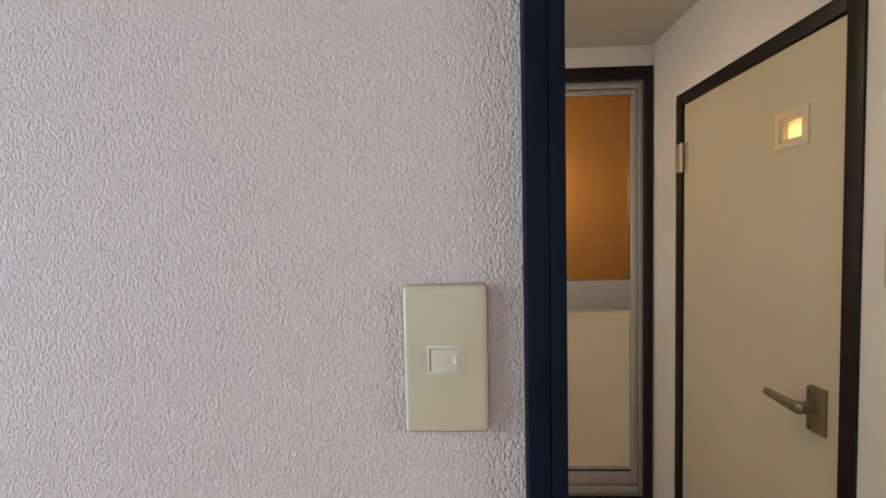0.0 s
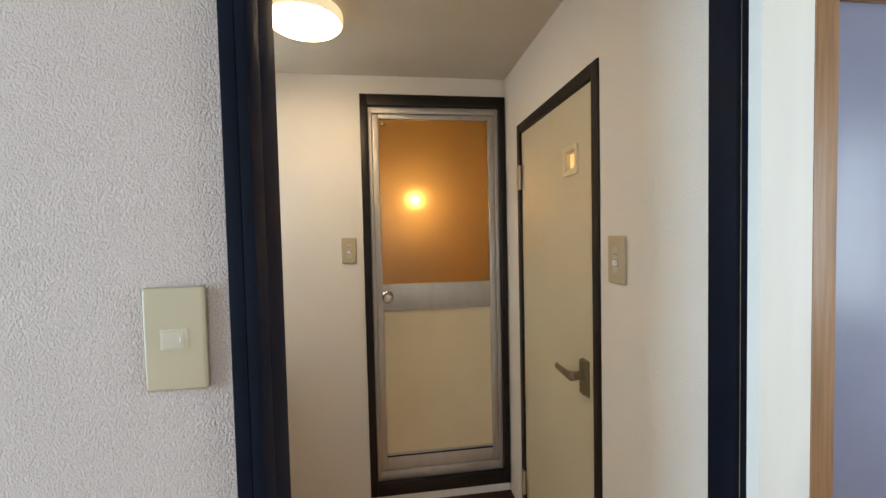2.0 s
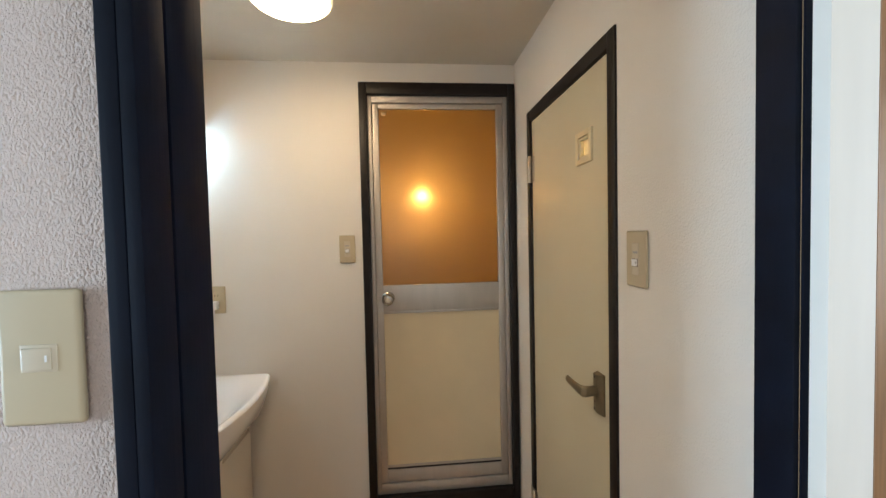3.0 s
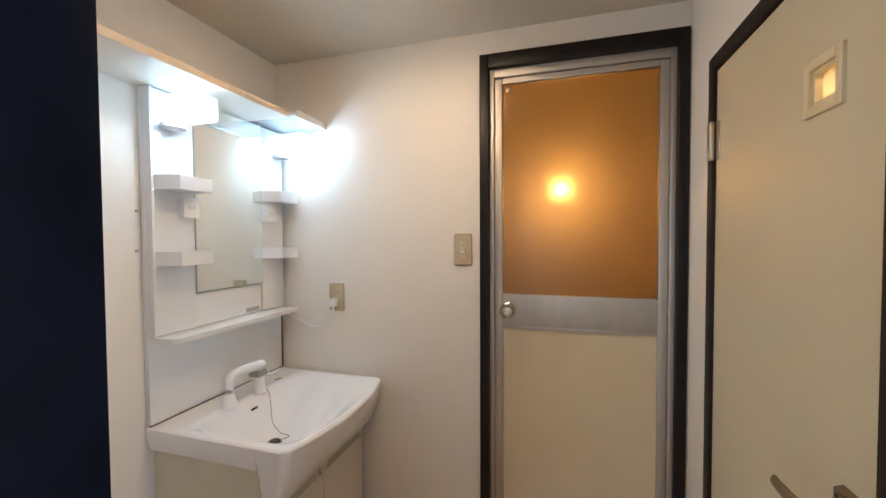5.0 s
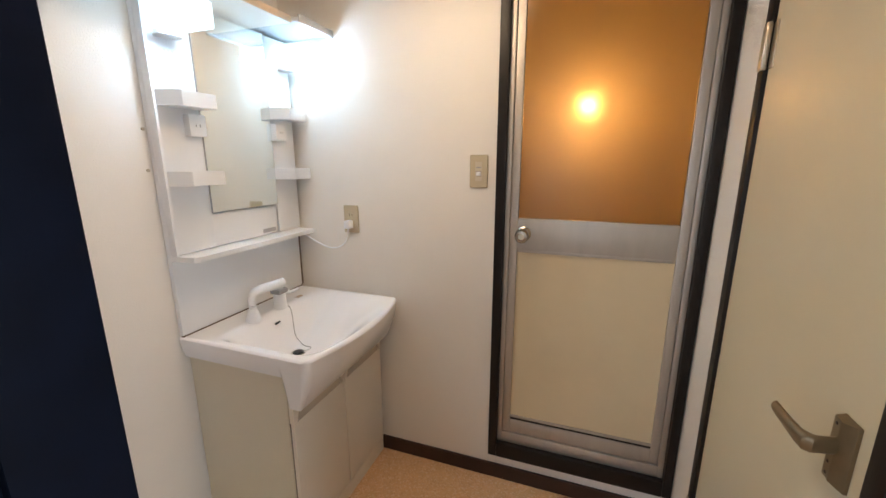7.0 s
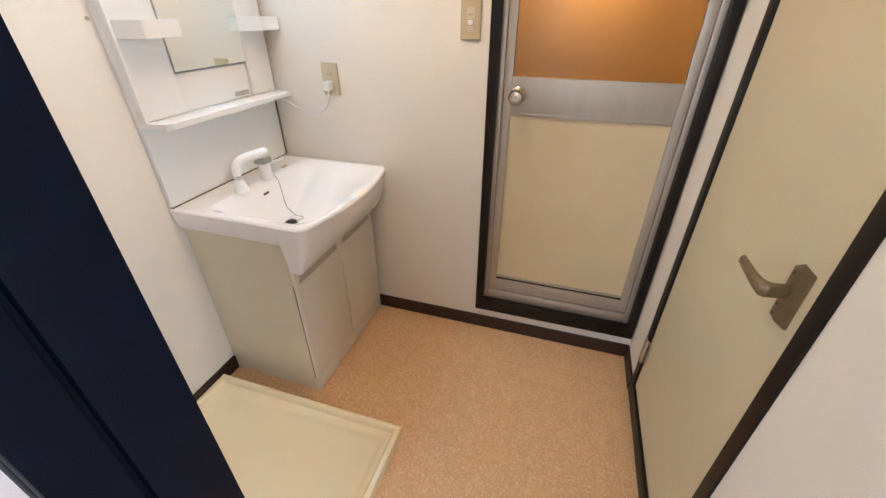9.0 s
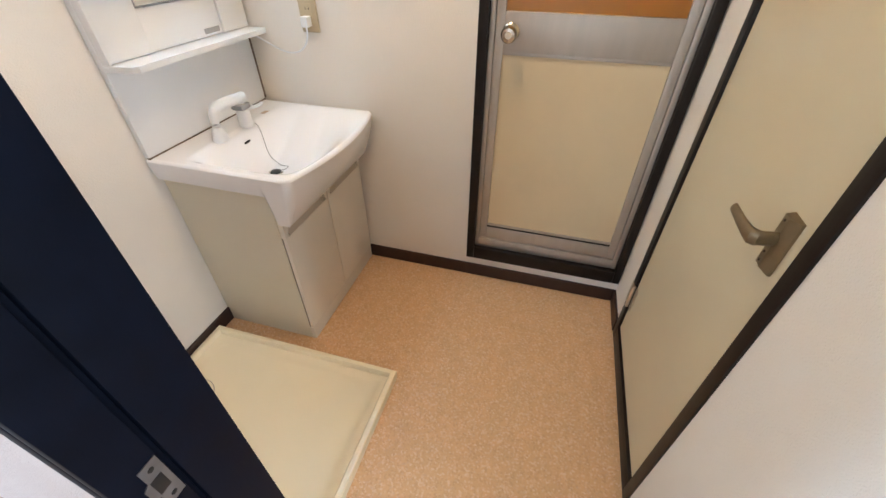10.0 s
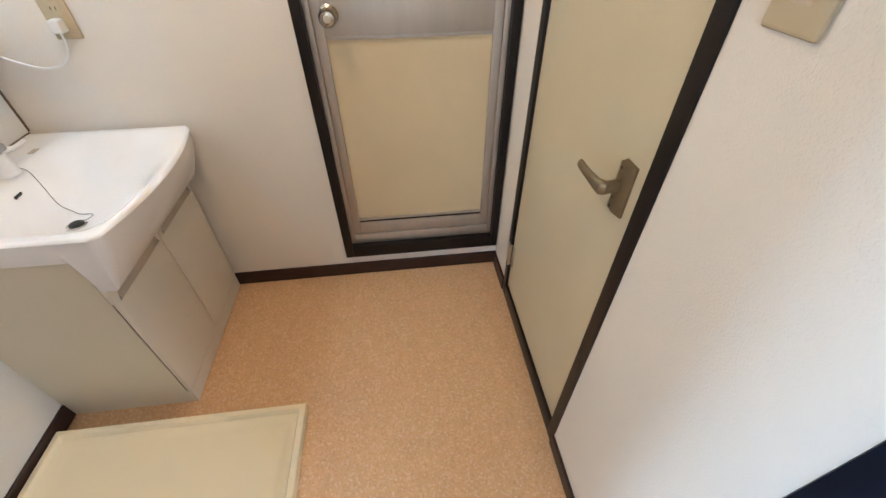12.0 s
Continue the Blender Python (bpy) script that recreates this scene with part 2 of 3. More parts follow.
def lathe(bm, profile, m=None, steps=32):
    """Profile of (radius, height), turned about z, then moved by m."""
    rings = []
    for r, h in profile:
        ring = [bm.verts.new((r * math.cos(2 * math.pi * i / steps), r * math.sin(2 * math.pi * i / steps), h)) for i in range(steps)]
        rings.append(ring)
    for a, b in zip(rings, rings[1:]):
        for i in range(steps):
            bm.faces.new((a[i], a[(i + 1) % steps], b[(i + 1) % steps], b[i]))
    bm.faces.new(rings[0][::-1])
    bm.faces.new(rings[-1])
    if m is not None:
        bmesh.ops.transform(bm, matrix=m, verts=[v for ring in rings for v in ring])
    bmesh.ops.recalc_face_normals(bm, faces=bm.faces)


def tube(bm, points, radii, steps=12, flat=1.0):
    """A round bar through the points, with a radius at each; flat squeezes it sideways."""
    pts = [Vector(p) for p in points]
    rings = []
    for i, p in enumerate(pts):
        way = (pts[min(i + 1, len(pts) - 1)] - pts[max(i - 1, 0)]).normalized()
        side = way.cross(Vector((0, 0, 1)))
        side = side.normalized() if side.length > 1e-3 else Vector((1, 0, 0))
        up = side.cross(way).normalized()
        r = radii[i] if isinstance(radii, (list, tuple)) else radii
        rings.append([bm.verts.new(p + side * r * math.cos(2 * math.pi * k / steps) + up * r * flat * math.sin(2 * math.pi * k / steps)) for k in range(steps)])
    for a, b in zip(rings, rings[1:]):
        for k in range(steps):
            bm.faces.new((a[k], a[(k + 1) % steps], b[(k + 1) % steps], b[k]))
    bm.faces.new(rings[0][::-1])
    bm.faces.new(rings[-1])
    bmesh.ops.recalc_face_normals(bm, faces=bm.faces)


def curve_points(points, n=8):
    """A smooth line through the points (Catmull-Rom)."""
    p = [Vector(q) for q in points]
    p = [2 * p[0] - p[1], *p, 2 * p[-1] - p[-2]]
    out = []
    for i in range(1, len(p) - 2):
        for k in range(n):
            t = k / n
            out.append(0.5 * (2 * p[i] + (p[i + 1] - p[i - 1]) * t + (2 * p[i - 1] - 5 * p[i] + 4 * p[i + 1] - p[i + 2]) * t * t
                              + (3 * p[i] - p[i - 1] - 3 * p[i + 1] + p[i + 2]) * t ** 3))
    return out + [p[-2]]


def part(name, bm, mat, parent=None, label="", smooth=True):
    me = bpy.data.meshes.new(name)
    for f in bm.faces:
        f.smooth = smooth
    bm.to_mesh(me)
    bm.free()
    me.materials.append(mat)
    ob = new(name, me)
    if smooth:
        me.set_sharp_from_angle(angle=radians(35))
    if parent is not None:
        ob.parent = parent
    if label:
        ob["label"] = label
    return ob


def thing(name, label, category, group="", kind=""):
    return tagged(new(name), label, category, group, kind)


def structure(name, bm, mat, label="", category=""):
    return tagged(part(name, bm, mat, smooth=False), label or name.replace("_", " "), category or name.split("_")[0], kind="structure")


# ---- the shell ----
XL, XR, YB, YF, YI, H = -0.915, 0.69, 1.80, 0.438, 0.548, 2.094
OPEN_L, OPEN_TOP = -0.075, 1.99

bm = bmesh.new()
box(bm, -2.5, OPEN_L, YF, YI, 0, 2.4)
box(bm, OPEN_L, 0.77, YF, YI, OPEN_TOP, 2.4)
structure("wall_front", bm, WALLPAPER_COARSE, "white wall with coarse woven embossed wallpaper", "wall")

bm = bmesh.new()
box(bm, XL - 0.1, 0.0, YB, YB + 0.1, 0, H)
box(bm, 0.0, XR, YB, YB + 0.1, 0, 0.113)
box(bm, 0.0, XR, YB, YB + 0.1, 2.006, H)
structure("wall_back", bm, WALLPAPER, "white papered wall round the bathroom door", "wall")

structure("wall_left", boxed(XL - 0.1, XL, YI, YB, 0, H), WALLPAPER, "white papered wall behind the vanity", "wall")

TD0, TD1, TDT = 0.937, 1.612, 1.821
bm = bmesh.new()
box(bm, XR, 0.77, YI, TD0, 0, H)
box(bm, XR, 0.77, TD1, YB + 0.1, 0, H)
box(bm, XR, 0.77, TD0, TD1, TDT, H)
structure("wall_right", bm, WALLPAPER, "white papered wall round the toilet door", "wall")

structure("ceiling", boxed(XL - 0.1, 0.77, YI, YB + 0.1, H, H + 0.08), CEILING_PAPER, "off-white papered ceiling", "ceiling")
structure("floor", boxed(XL - 0.1, 0.77, 0.52, YB + 0.1, -0.08, 0.0), CORK_VINYL, "tan cork-patterned sheet vinyl floor", "floor")

# the room in front, closed round the camera
structure("floor_room", boxed(-2.5, 2.6, -3.0, 0.52, -0.08, -0.002), ROOM_FLOOR, "brown wooden room floor", "floor")
structure("ceiling_room", boxed(-2.5, 2.6, -3.0, YI, 2.4, 2.48), CEILING_PAPER, "off-white room ceiling", "ceiling")
bm = bmesh.new()
box(bm, -2.6, -2.5, -3.0, -0.66, 0, 2.4)
box(bm, -2.6, -2.5, 0.36, YI, 0, 2.4)
box(bm, -2.6, -2.5, -0.66, 0.36, 0, 0.55)
box(bm, -2.6, -2.5, -0.66, 0.36, 2.15, 2.4)
structure("wall_window_side", bm, WALLPAPER, "white room wall with the window", "wall")
bm = bmesh.new()
box(bm, -2.6, -1.4, -3.1, -3.0, 0, 2.4)
box(bm, 0.15, 2.7, -3.1, -3.0, 0, 2.4)
box(bm, -1.4, 0.15, -3.1, -3.0, 0, 0.45)
box(bm, -1.4, 0.15, -3.1, -3.0, 2.25, 2.4)
structure("wall_room_back", bm, WALLPAPER, "white room wall", "wall")
bm = bmesh.new()
box(bm, 2.6, 2.7, -3.0, -0.95, 0, 2.4)
box(bm, 2.6, 2.7, 0.05, 1.0, 0, 2.4)
box(bm, 2.6, 2.7, -0.95, 0.05, 0, 0.85)
box(bm, 2.6, 2.7, -0.95, 0.05, 2.05, 2.4)
structure("wall_room_side", bm, WALLPAPER, "white room wall", "wall")
structure("wall_toilet_front", boxed(0.77, 2.6, 0.93, 1.0, 0, 2.4), WALLPAPER, "white papered wall beside the washroom", "wall")
structure("floor_hall", boxed(0.77, 2.6, 0.52, 0.93, -0.08, -0.002), ROOM_FLOOR, "brown wooden floor", "floor")
structure("ceiling_hall", boxed(0.77, 2.6, YI, 0.93, 2.4, 2.48), CEILING_PAPER, "off-white ceiling", "ceiling")

# bathroom and toilet behind their doors
bm = bmesh.new()
box(bm, -0.9, 1.0, 2.62, 2.72, 0, 2.2)
box(bm, -1.0, -0.9, 1.9, 2.72, 0, 2.2)
box(bm, 1.0, 1.1, 1.9, 2.72, 0, 2.2)
box(bm, -1.0, 1.1, 1.9, 2.72, 2.2, 2.3)
box(bm, -1.0, 1.1, 1.9, 2.72, -0.1, 0.0)
structure("wall_bathroom", bm, BATH_WALL, "plain bathroom shell behind the door", "wall")
bm = bmesh.new()
box(bm, 1.7, 1.8, 1.0, 1.9, 0, 2.2)
box(bm, 0.77, 1.7, 1.84, 1.897, 0, 2.2)
box(bm, 0.77, 1.8, 1.0, 1.9, 2.2, 2.3)
box(bm, 0.77, 1.8, 1.0, 1.9, -0.1, -0.02)
structure("wall_toilet", bm, BATH_WALL, "plain toilet shell behind the door", "wall")

# baseboards
bm = bmesh.new()
box(bm, -0.52, XR, YB - 0.010, YB, 0.0, 0.066, bevel=0.002)
structure("baseboard_back", bm, DARK_BASE, "dark brown vinyl baseboard", "baseboard")
structure("baseboard_left", boxed(XL, XL + 0.010, YI, 1.235, 0.0, 0.066, bevel=0.002), DARK_BASE, "dark brown vinyl baseboard", "baseboard")
bm = bmesh.new()
box(bm, XR - 0.010, XR, YI, TD0, 0.0, 0.05, bevel=0.002)
box(bm, XR - 0.010, XR, TD1, YB - 0.011, 0.0, 0.066, bevel=0.002)
structure("baseboard_right", bm, DARK_BASE, "dark brown vinyl baseboard", "baseboard")


# ---- washroom doorway: dark jambs with a stop ----
doorway = thing("door_frame", "dark stained wooden door frame round the washroom opening", "door frame", kind="structure")
part("left_jamb", boxed(-0.075, -0.057, 0.4215, 0.550, 0, 1.99, bevel=0.002), DARK_SKY_TRIM, doorway)
part("left_stop", boxed(-0.057, -0.045, 0.477, 0.5495, 0, 1.952, bevel=0.002), DARK_SKY_TRIM, doorway)
part("left_facing", boxed(-0.057, -0.043, 0.4220, 0.4690, 0, 1.952, bevel=0.002), DARK_SKY_TRIM, doorway)
part("right_jamb", boxed(0.672, 0.697, 0.482, 0.543, 0, 1.99, bevel=0.002), DARK_SKY_TRIM, doorway)
part("right_stop", boxed(0.663, 0.672, 0.485, 0.541, 0, 1.952, bevel=0.002), DARK_SKY_TRIM, doorway)
part("head", boxed(-0.057, 0.672, 0.430, 0.550, 1.952, 1.99, bevel=0.002), DARK_SKY_TRIM, doorway)
bm = bmesh.new()
prism(bm, [(0.4465, 0.829), (0.4670, 0.829), (0.4670, 0.907), (0.4465, 0.907), (0.4465, 0.884), (0.4400, 0.879), (0.4400, 0.857), (0.4465, 0.852)], "x", -0.0432, -0.0418)
strike = part("strike_plate", bm, STRIKE, doorway, "worn steel strike plate with a lip")
part("strike_hole", boxed(-0.0425, -0.0414, 0.4475, 0.4610, 0.855, 0.882, bevel=0.0003), BLACK, strike)
for z in (0.840, 0.896):
    bm = bmesh.new()
    lathe(bm, [(0.001, 0.0), (0.0036, 0.0), (0.0030, 0.0007), (0.001, 0.0008)], pose(-0.0418, 0.4565, z, 0, 90, 0), 14)
    part("screw", bm, BLACK, strike)

# the washroom door, swung right round out of the way
leaf = thing("door_1", "open washroom door with white faces and pale wood edges, swung back", "door", kind="structure")
LW, LT = 0.650, 0.032
part("face", boxed(0.012, LW - 0.012, 0.0, LT, 0.012, 1.94), DOOR_WHITE, leaf)
part("hinge_edge", boxed(0.006, 0.012, LT - 0.009, LT + 0.0015, 0.012, 1.94, bevel=0.001), LIGHT_WOOD, leaf, "pale wood edge strip")
part("lock_edge", boxed(LW - 0.012, LW, -0.0015, LT + 0.0015, 0.012, 1.94, bevel=0.001), BROWN_WOOD, leaf, "brown wood edge strip")
leaf.matrix_world = pose(0.680, 0.462, 0, 0, 0, 33.5)

# glossy steel door further on
steel = thing("door_2", "glossy blue-grey steel door in a wooden frame", "door", kind="structure")
part("panel", boxed(1.40, 2.25, 0.918, 0.93, 0.02, 2.0, bevel=0.003), STEEL_BLUE, steel)
part("post", boxed(1.285, 1.40, 0.90, 0.93, 0.0, 2.04, bevel=0.002), BROWN_WOOD, steel)
part("post", boxed(2.25, 2.29, 0.90, 0.93, 0.0, 2.04, bevel=0.002), BROWN_WOOD, steel)
part("lintel", boxed(1.40, 2.25, 0.90, 0.93, 2.0, 2.04, bevel=0.002), BROWN_WOOD, steel)

# room window
win = thing("window_1", "aluminium-framed window of the room", "window", kind="structure")
for y0, y1, z0, z1 in ((-0.66, -0.63, 0.55, 2.15), (0.33, 0.36, 0.55, 2.15), (-0.63, 0.33, 0.55, 0.58), (-0.63, 0.33, 2.12, 2.15), (-0.63, 0.33, 1.33, 1.36)):
    part("frame_bar", boxed(-2.56, -2.51, y0, y1, z0, z1, bevel=0.003), ALUMINIUM, win)

win = thing("window_3", "wide aluminium-framed window of the room", "window", kind="structure")
for x0, x1, z0, z1 in ((-1.4, -1.36, 0.45, 2.25), (0.11, 0.15, 0.45, 2.25), (-1.36, 0.11, 0.45, 0.49), (-1.36, 0.11, 2.21, 2.25), (-0.645, -0.605, 0.49, 2.21)):
    part("frame_bar", boxed(x0, x1, -3.07, -3.02, z0, z1, bevel=0.003), ALUMINIUM, win)
win = thing("window_2", "small aluminium-framed window of the room", "window", kind="structure")
for y0, y1, z0, z1 in ((-0.95, -0.91, 0.85, 2.05), (0.01, 0.05, 0.85, 2.05), (-0.91, 0.01, 0.85, 0.89), (-0.91, 0.01, 2.01, 2.05), (-0.47, -0.43, 0.89, 2.01)):
    part("frame_bar", boxed(2.61, 2.66, y0, y1, z0, z1, bevel=0.003), ALUMINIUM, win)

# ---- bathroom door ----
bd = thing("door_3", "closed bathroom door with amber frosted pane, aluminium rails and cream panel", "door", kind="structure")
fr0, fr1 = YB - 0.018, YB + 0.06
part("jamb", boxed(0.0, 0.034, fr0, fr1, 0.113, 2.006, bevel=0.003), BROWN_TRIM, bd, "dark stained wooden frame")
part("jamb", boxed(0.655, 0.686, fr0, fr1, 0.113, 2.006, bevel=0.003), BROWN_TRIM, bd, "dark stained wooden frame")
part("head", boxed(0.034, 0.655, fr0, fr1, 1.955, 2.006, bevel=0.003), BROWN_TRIM, bd, "dark stained wooden frame")
part("threshold", boxed(0.034, 0.655, fr0, fr1, 0.113, 0.176, bevel=0.003), BROWN_TRIM, bd, "dark stained wooden frame")
ya0, ya1 = YB + 0.004, YB + 0.055
part("outer_frame", boxed(0.034, 0.052, ya0, ya1, 0.176, 1.955, bevel=0.002), ALUMINIUM, bd)
part("outer_frame", boxed(0.636, 0.655, ya0, ya1, 0.176, 1.955, bevel=0.002), ALUMINIUM, bd)
part("outer_frame", boxed(0.052, 0.636, ya0, ya1, 1.925, 1.955, bevel=0.002), ALUMINIUM, bd)
part("sill", boxed(0.052, 0.636, ya0, ya1, 0.176, 0.222, bevel=0.003), ALUMINIUM, bd)
yl0, yl1 = YB + 0.012, YB + 0.042
part("stile", boxed(0.053, 0.082, yl0, yl1, 0.224, 1.923, bevel=0.003), ALUMINIUM, bd)
part("stile", boxed(0.606, 0.635, yl0, yl1, 0.224, 1.923, bevel=0.003), ALUMINIUM, bd)
part("top_rail", boxed(0.082, 0.606, yl0, yl1, 1.901, 1.923, bevel=0.003), ALUMINIUM, bd)
part("lock_rail", boxed(0.082, 0.606, yl0 - 0.002, yl1, 1.005, 1.122, bevel=0.003), ALUMINIUM, bd)
part("bottom_rail", boxed(0.082, 0.606, yl0, yl1, 0.224, 0.282, bevel=0.003), ALUMINIUM, bd)
part("seal", boxed(0.082, 0.606, yl0 + 0.004, yl1, 0.282, 0.290), BLACK, bd)
part("pane", boxed(0.082, 0.606, YB + 0.024, YB + 0.029, 1.122, 1.901), AMBER, bd, "amber frosted plastic pane")
part("panel", boxed(0.082, 0.606, YB + 0.022, YB + 0.032, 0.290, 1.005), CREAM_PANEL, bd, "cream plastic panel")
for za, zb in ((0.993, 1.005), (0.290, 0.300)):
    part("bead", boxed(0.082, 0.606, yl0 + 0.003, yl0 + 0.010, za, zb, bevel=0.002), ALUMINIUM, bd)
bm = bmesh.new()
lathe(bm, [(0.004, 0), (0.026, 0.0), (0.027, 0.004), (0.022, 0.008), (0.011, 0.012), (0.010, 0.030), (0.020, 0.034), (0.025, 0.044), (0.025, 0.056), (0.020, 0.064), (0.012, 0.066)],
      pose(0.105, yl0 - 0.002, 1.065, 90, 0, 0))
knob = part("knob", bm, KNOB, bd, "round polished door knob")
bm = bmesh.new()
lathe(bm, [(0.003, 0.0), (0.011, 0.0), (0.010, 0.003)], pose(0.105, yl0 - 0.067, 1.065, 90, 0, 0), 20)
part("lock_button", bm, HINGE, knob)
bm = bmesh.new()
box(bm, 0.095, 0.115, yl0 - 0.004, yl0, 1.869, 1.884, bevel=0.001)
part("latch_tab", bm, BRONZE, bd)

# ---- toilet door ----
td = thing("door_4", "closed olive-cream toilet door with a small lit window", "door", kind="structure")
cx0, cx1 = XR - 0.006, XR + 0.05
part("jamb", boxed(cx0, cx1, TD0, 0.974, 0.0, TDT, bevel=0.003), BROWN_TRIM, td, "dark stained wooden frame")
part("jamb", boxed(cx0, cx1, 1.575, TD1, 0.0, TDT, bevel=0.003), BROWN_TRIM, td, "dark stained wooden frame")
part("head", boxed(cx0, cx1, 0.974, 1.575, 1.782, TDT, bevel=0.003), BROWN_TRIM, td, "dark stained wooden frame")
part("threshold", boxed(cx0, cx1, 0.974, 1.575, 0.0, 0.068, bevel=0.003), BROWN_TRIM, td, "dark stained wooden frame")
DX = XR + 0.003
bm = bmesh.new()
WY0, WY1, WZ0, WZ1 = 1.076, 1.150, 1.543, 1.610
box(bm, DX, DX + 0.034, 0.978, WY0, 0.073, 1.777)
box(bm, DX, DX + 0.034, WY1, 1.571, 0.073, 1.777)
box(bm, DX, DX + 0.034, WY0, WY1, 0.073, WZ0)
box(bm, DX, DX + 0.034, WY0, WY1, WZ1, 1.777)
part("leaf", bm, OLIVE_DOOR, td)
bm = bmesh.new()
fw = 0.012
for y0, y1, z0, z1 in ((WY0 - fw, WY0 + 0.004, WZ0 - fw, WZ1 + fw), (WY1 - 0.004, WY1 + fw, WZ0 - fw, WZ1 + fw), (WY0 + 0.004, WY1 - 0.004, WZ0 - fw, WZ0 + 0.004), (WY0 + 0.004, WY1 - 0.004, WZ1 - 0.004, WZ1 + fw)):
    box(bm, DX - 0.006, DX + 0.01, y0, y1, z0, z1, bevel=0.002)
window_part = part("window", bm, WINDOW_CREAM, td, "ivory plastic window frame")
bm = bmesh.new()
fi = 0.011
for y0, y1, z0, z1 in ((WY0 + 0.0045, WY0 + fi, WZ0 + 0.0045, WZ1 - 0.0045), (WY1 - fi, WY1 - 0.0045, WZ0 + 0.0045, WZ1 - 0.0045), (WY0 + fi, WY1 - fi, WZ0 + 0.0045, WZ0 + fi), (WY0 + fi, WY1 - fi, WZ1 - fi, WZ1 - 0.0045)):
    box(bm, DX - 0.001, DX + 0.014, y0, y1, z0, z1, bevel=0.0012)
part("bead", bm, WINDOW_CREAM, window_part)
part("pane", boxed(DX + 0.0105, DX + 0.0135, WY0 + fi, WY1 - fi, WZ0 + fi, WZ1 - fi), GLASS, window_part)
for z0 in (1.541, 0.196):
    bm = bmesh.new()
    box(bm, cx0 - 0.003, cx0 + 0.012, 1.577, 1.609, z0, z0 + 0.1, bevel=0.001)
    box(bm, DX - 0.003, DX + 0.0005, 1.548, 1.570, z0, z0 + 0.1, bevel=0.001)
    hinge = part("hinge", bm, HINGE, td, "steel butt hinge")
    bm = bmesh.new()
    lathe(bm, [(0.0055, z0 - 0.002), (0.0065, z0), (0.0065, z0 + 0.1), (0.0055, z0 + 0.102)], pose(cx0 - 0.002, 1.573, 0), 14)
    part("knuckle", bm, HINGE, hinge)
bm = bmesh.new()
prism(bm, [(DX, 1.008), (DX - 0.005, 1.008), (DX - 0.0150, 1.027), (DX - 0.0150, 1.029), (DX - 0.0135, 1.0305), (DX - 0.0135, 1.046), (DX - 0.011, 1.048), (DX, 1.048)], "z", 0.860, 0.968)
for v in bm.verts:
    if v.co.x < DX - 0.010:
        v.co.z += -0.004 if v.co.z > 0.9 else 0.004
lever = part("lever_handle", bm, BRONZE, td, "bronze-coloured lever handle on a long plate")
bm = bmesh.new()
tube(bm, [(DX - 0.010, 1.032, 0.922), (DX - 0.036, 1.027, 0.922), (DX - 0.044, 1.026, 0.922), (DX - 0.0495, 1.0300, 0.922), (DX - 0.0535, 1.040, 0.923), (DX - 0.0565, 1.066, 0.925), (DX - 0.0590, 1.101, 0.928), (DX - 0.0593, 1.108, 0.929), (DX - 0.0590, 1.110, 0.929)],
     [0.0082, 0.0082, 0.0088, 0.0092, 0.0078, 0.0066, 0.0060, 0.0056, 0.0030], 16, 1.7)
part("grip", bm, BRONZE, lever)
for z0 in (0.871, 0.890, 0.955):
    bm = bmesh.new()
    lathe(bm, [(0.002, 0), (0.003, 0), (0.002, 0.0010)], pose(DX - 0.0133, 1.039, z0, 0, -90, 0), 12)
    part("screw", bm, DARK_BASE, lever)


# ---- switches and outlet ----
def wall_plate(name, label, w, h, make_parts):
    """Built in its own frame: x across, z up, front towards -y."""
    root = thing(name, label, name.replace("_", " "), "wall plates")
    part("plate", boxed(-w / 2, w / 2, -0.0075, 0.0, -h / 2, h / 2, bevel=0.0050, segments=4), PLATE_CREAM, root)
    make_parts(root)
    return root


def one_switch(root):
    part("surround", boxed(-0.0155, 0.0155, -0.0084, -0.006, -0.0125, 0.0125, bevel=0.0008), SWITCH_WHITE, root)
    bm = bmesh.new()
    prism(bm, [(-0.0120, -0.008), (0.0110, -0.008), (0.0110, -0.0095), (-0.0105, -0.0120), (-0.0120, -0.0115)], "z", -0.0095, 0.0095)
    key = part("rocker", bm, SWITCH_WHITE, root)
    part("indicator", boxed(0.0065, 0.0080, -0.0106, -0.0096, -0.003, 0.003, bevel=0.0002), ABS_WHITE, key)
    part("gap", boxed(-0.0132, -0.0121, -0.0086, -0.0070, -0.0095, 0.0095), BLACK, root)


def small_switch(root):
    part("surround", boxed(-0.0125, 0.0125, -0.0084, -0.006, -0.034, 0.034, bevel=0.0008), SWITCH_WHITE, root)
    part("gap", boxed(-0.0098, 0.0098, -0.0087, -0.0070, -0.0165, 0.0010), SEAM, root)
    bm = bmesh.new()
    prism(bm, [(-0.0080, -0.0070), (-0.0080, -0.0120), (-0.0065, -0.0128), (0.0080, -0.0098), (0.0080, -0.0070)], "z", -0.0150, -0.0005)
    key = part("rocker", bm, ABS_WHITE, root)
    part("indicator", boxed(0.0045, 0.0060, -0.0112, -0.0100, -0.0100, -0.0050, bevel=0.0002), GREY, key)
    part("legend", boxed(-0.0085, 0.0085, -0.0088, -0.0083, 0.0120, 0.0165), GREY, root)


def socket(root):
    part("surround", boxed(-0.014, 0.014, -0.0086, -0.006, -0.034, 0.034, bevel=0.001), PLATE_CREAM, root)
    for z in (0.018, -0.018):
        for x in (-0.0063, 0.0063):
            part("slot", boxed(x - 0.001, x + 0.001, -0.0090, -0.007, z - 0.0045, z + 0.0045), BLACK, root)


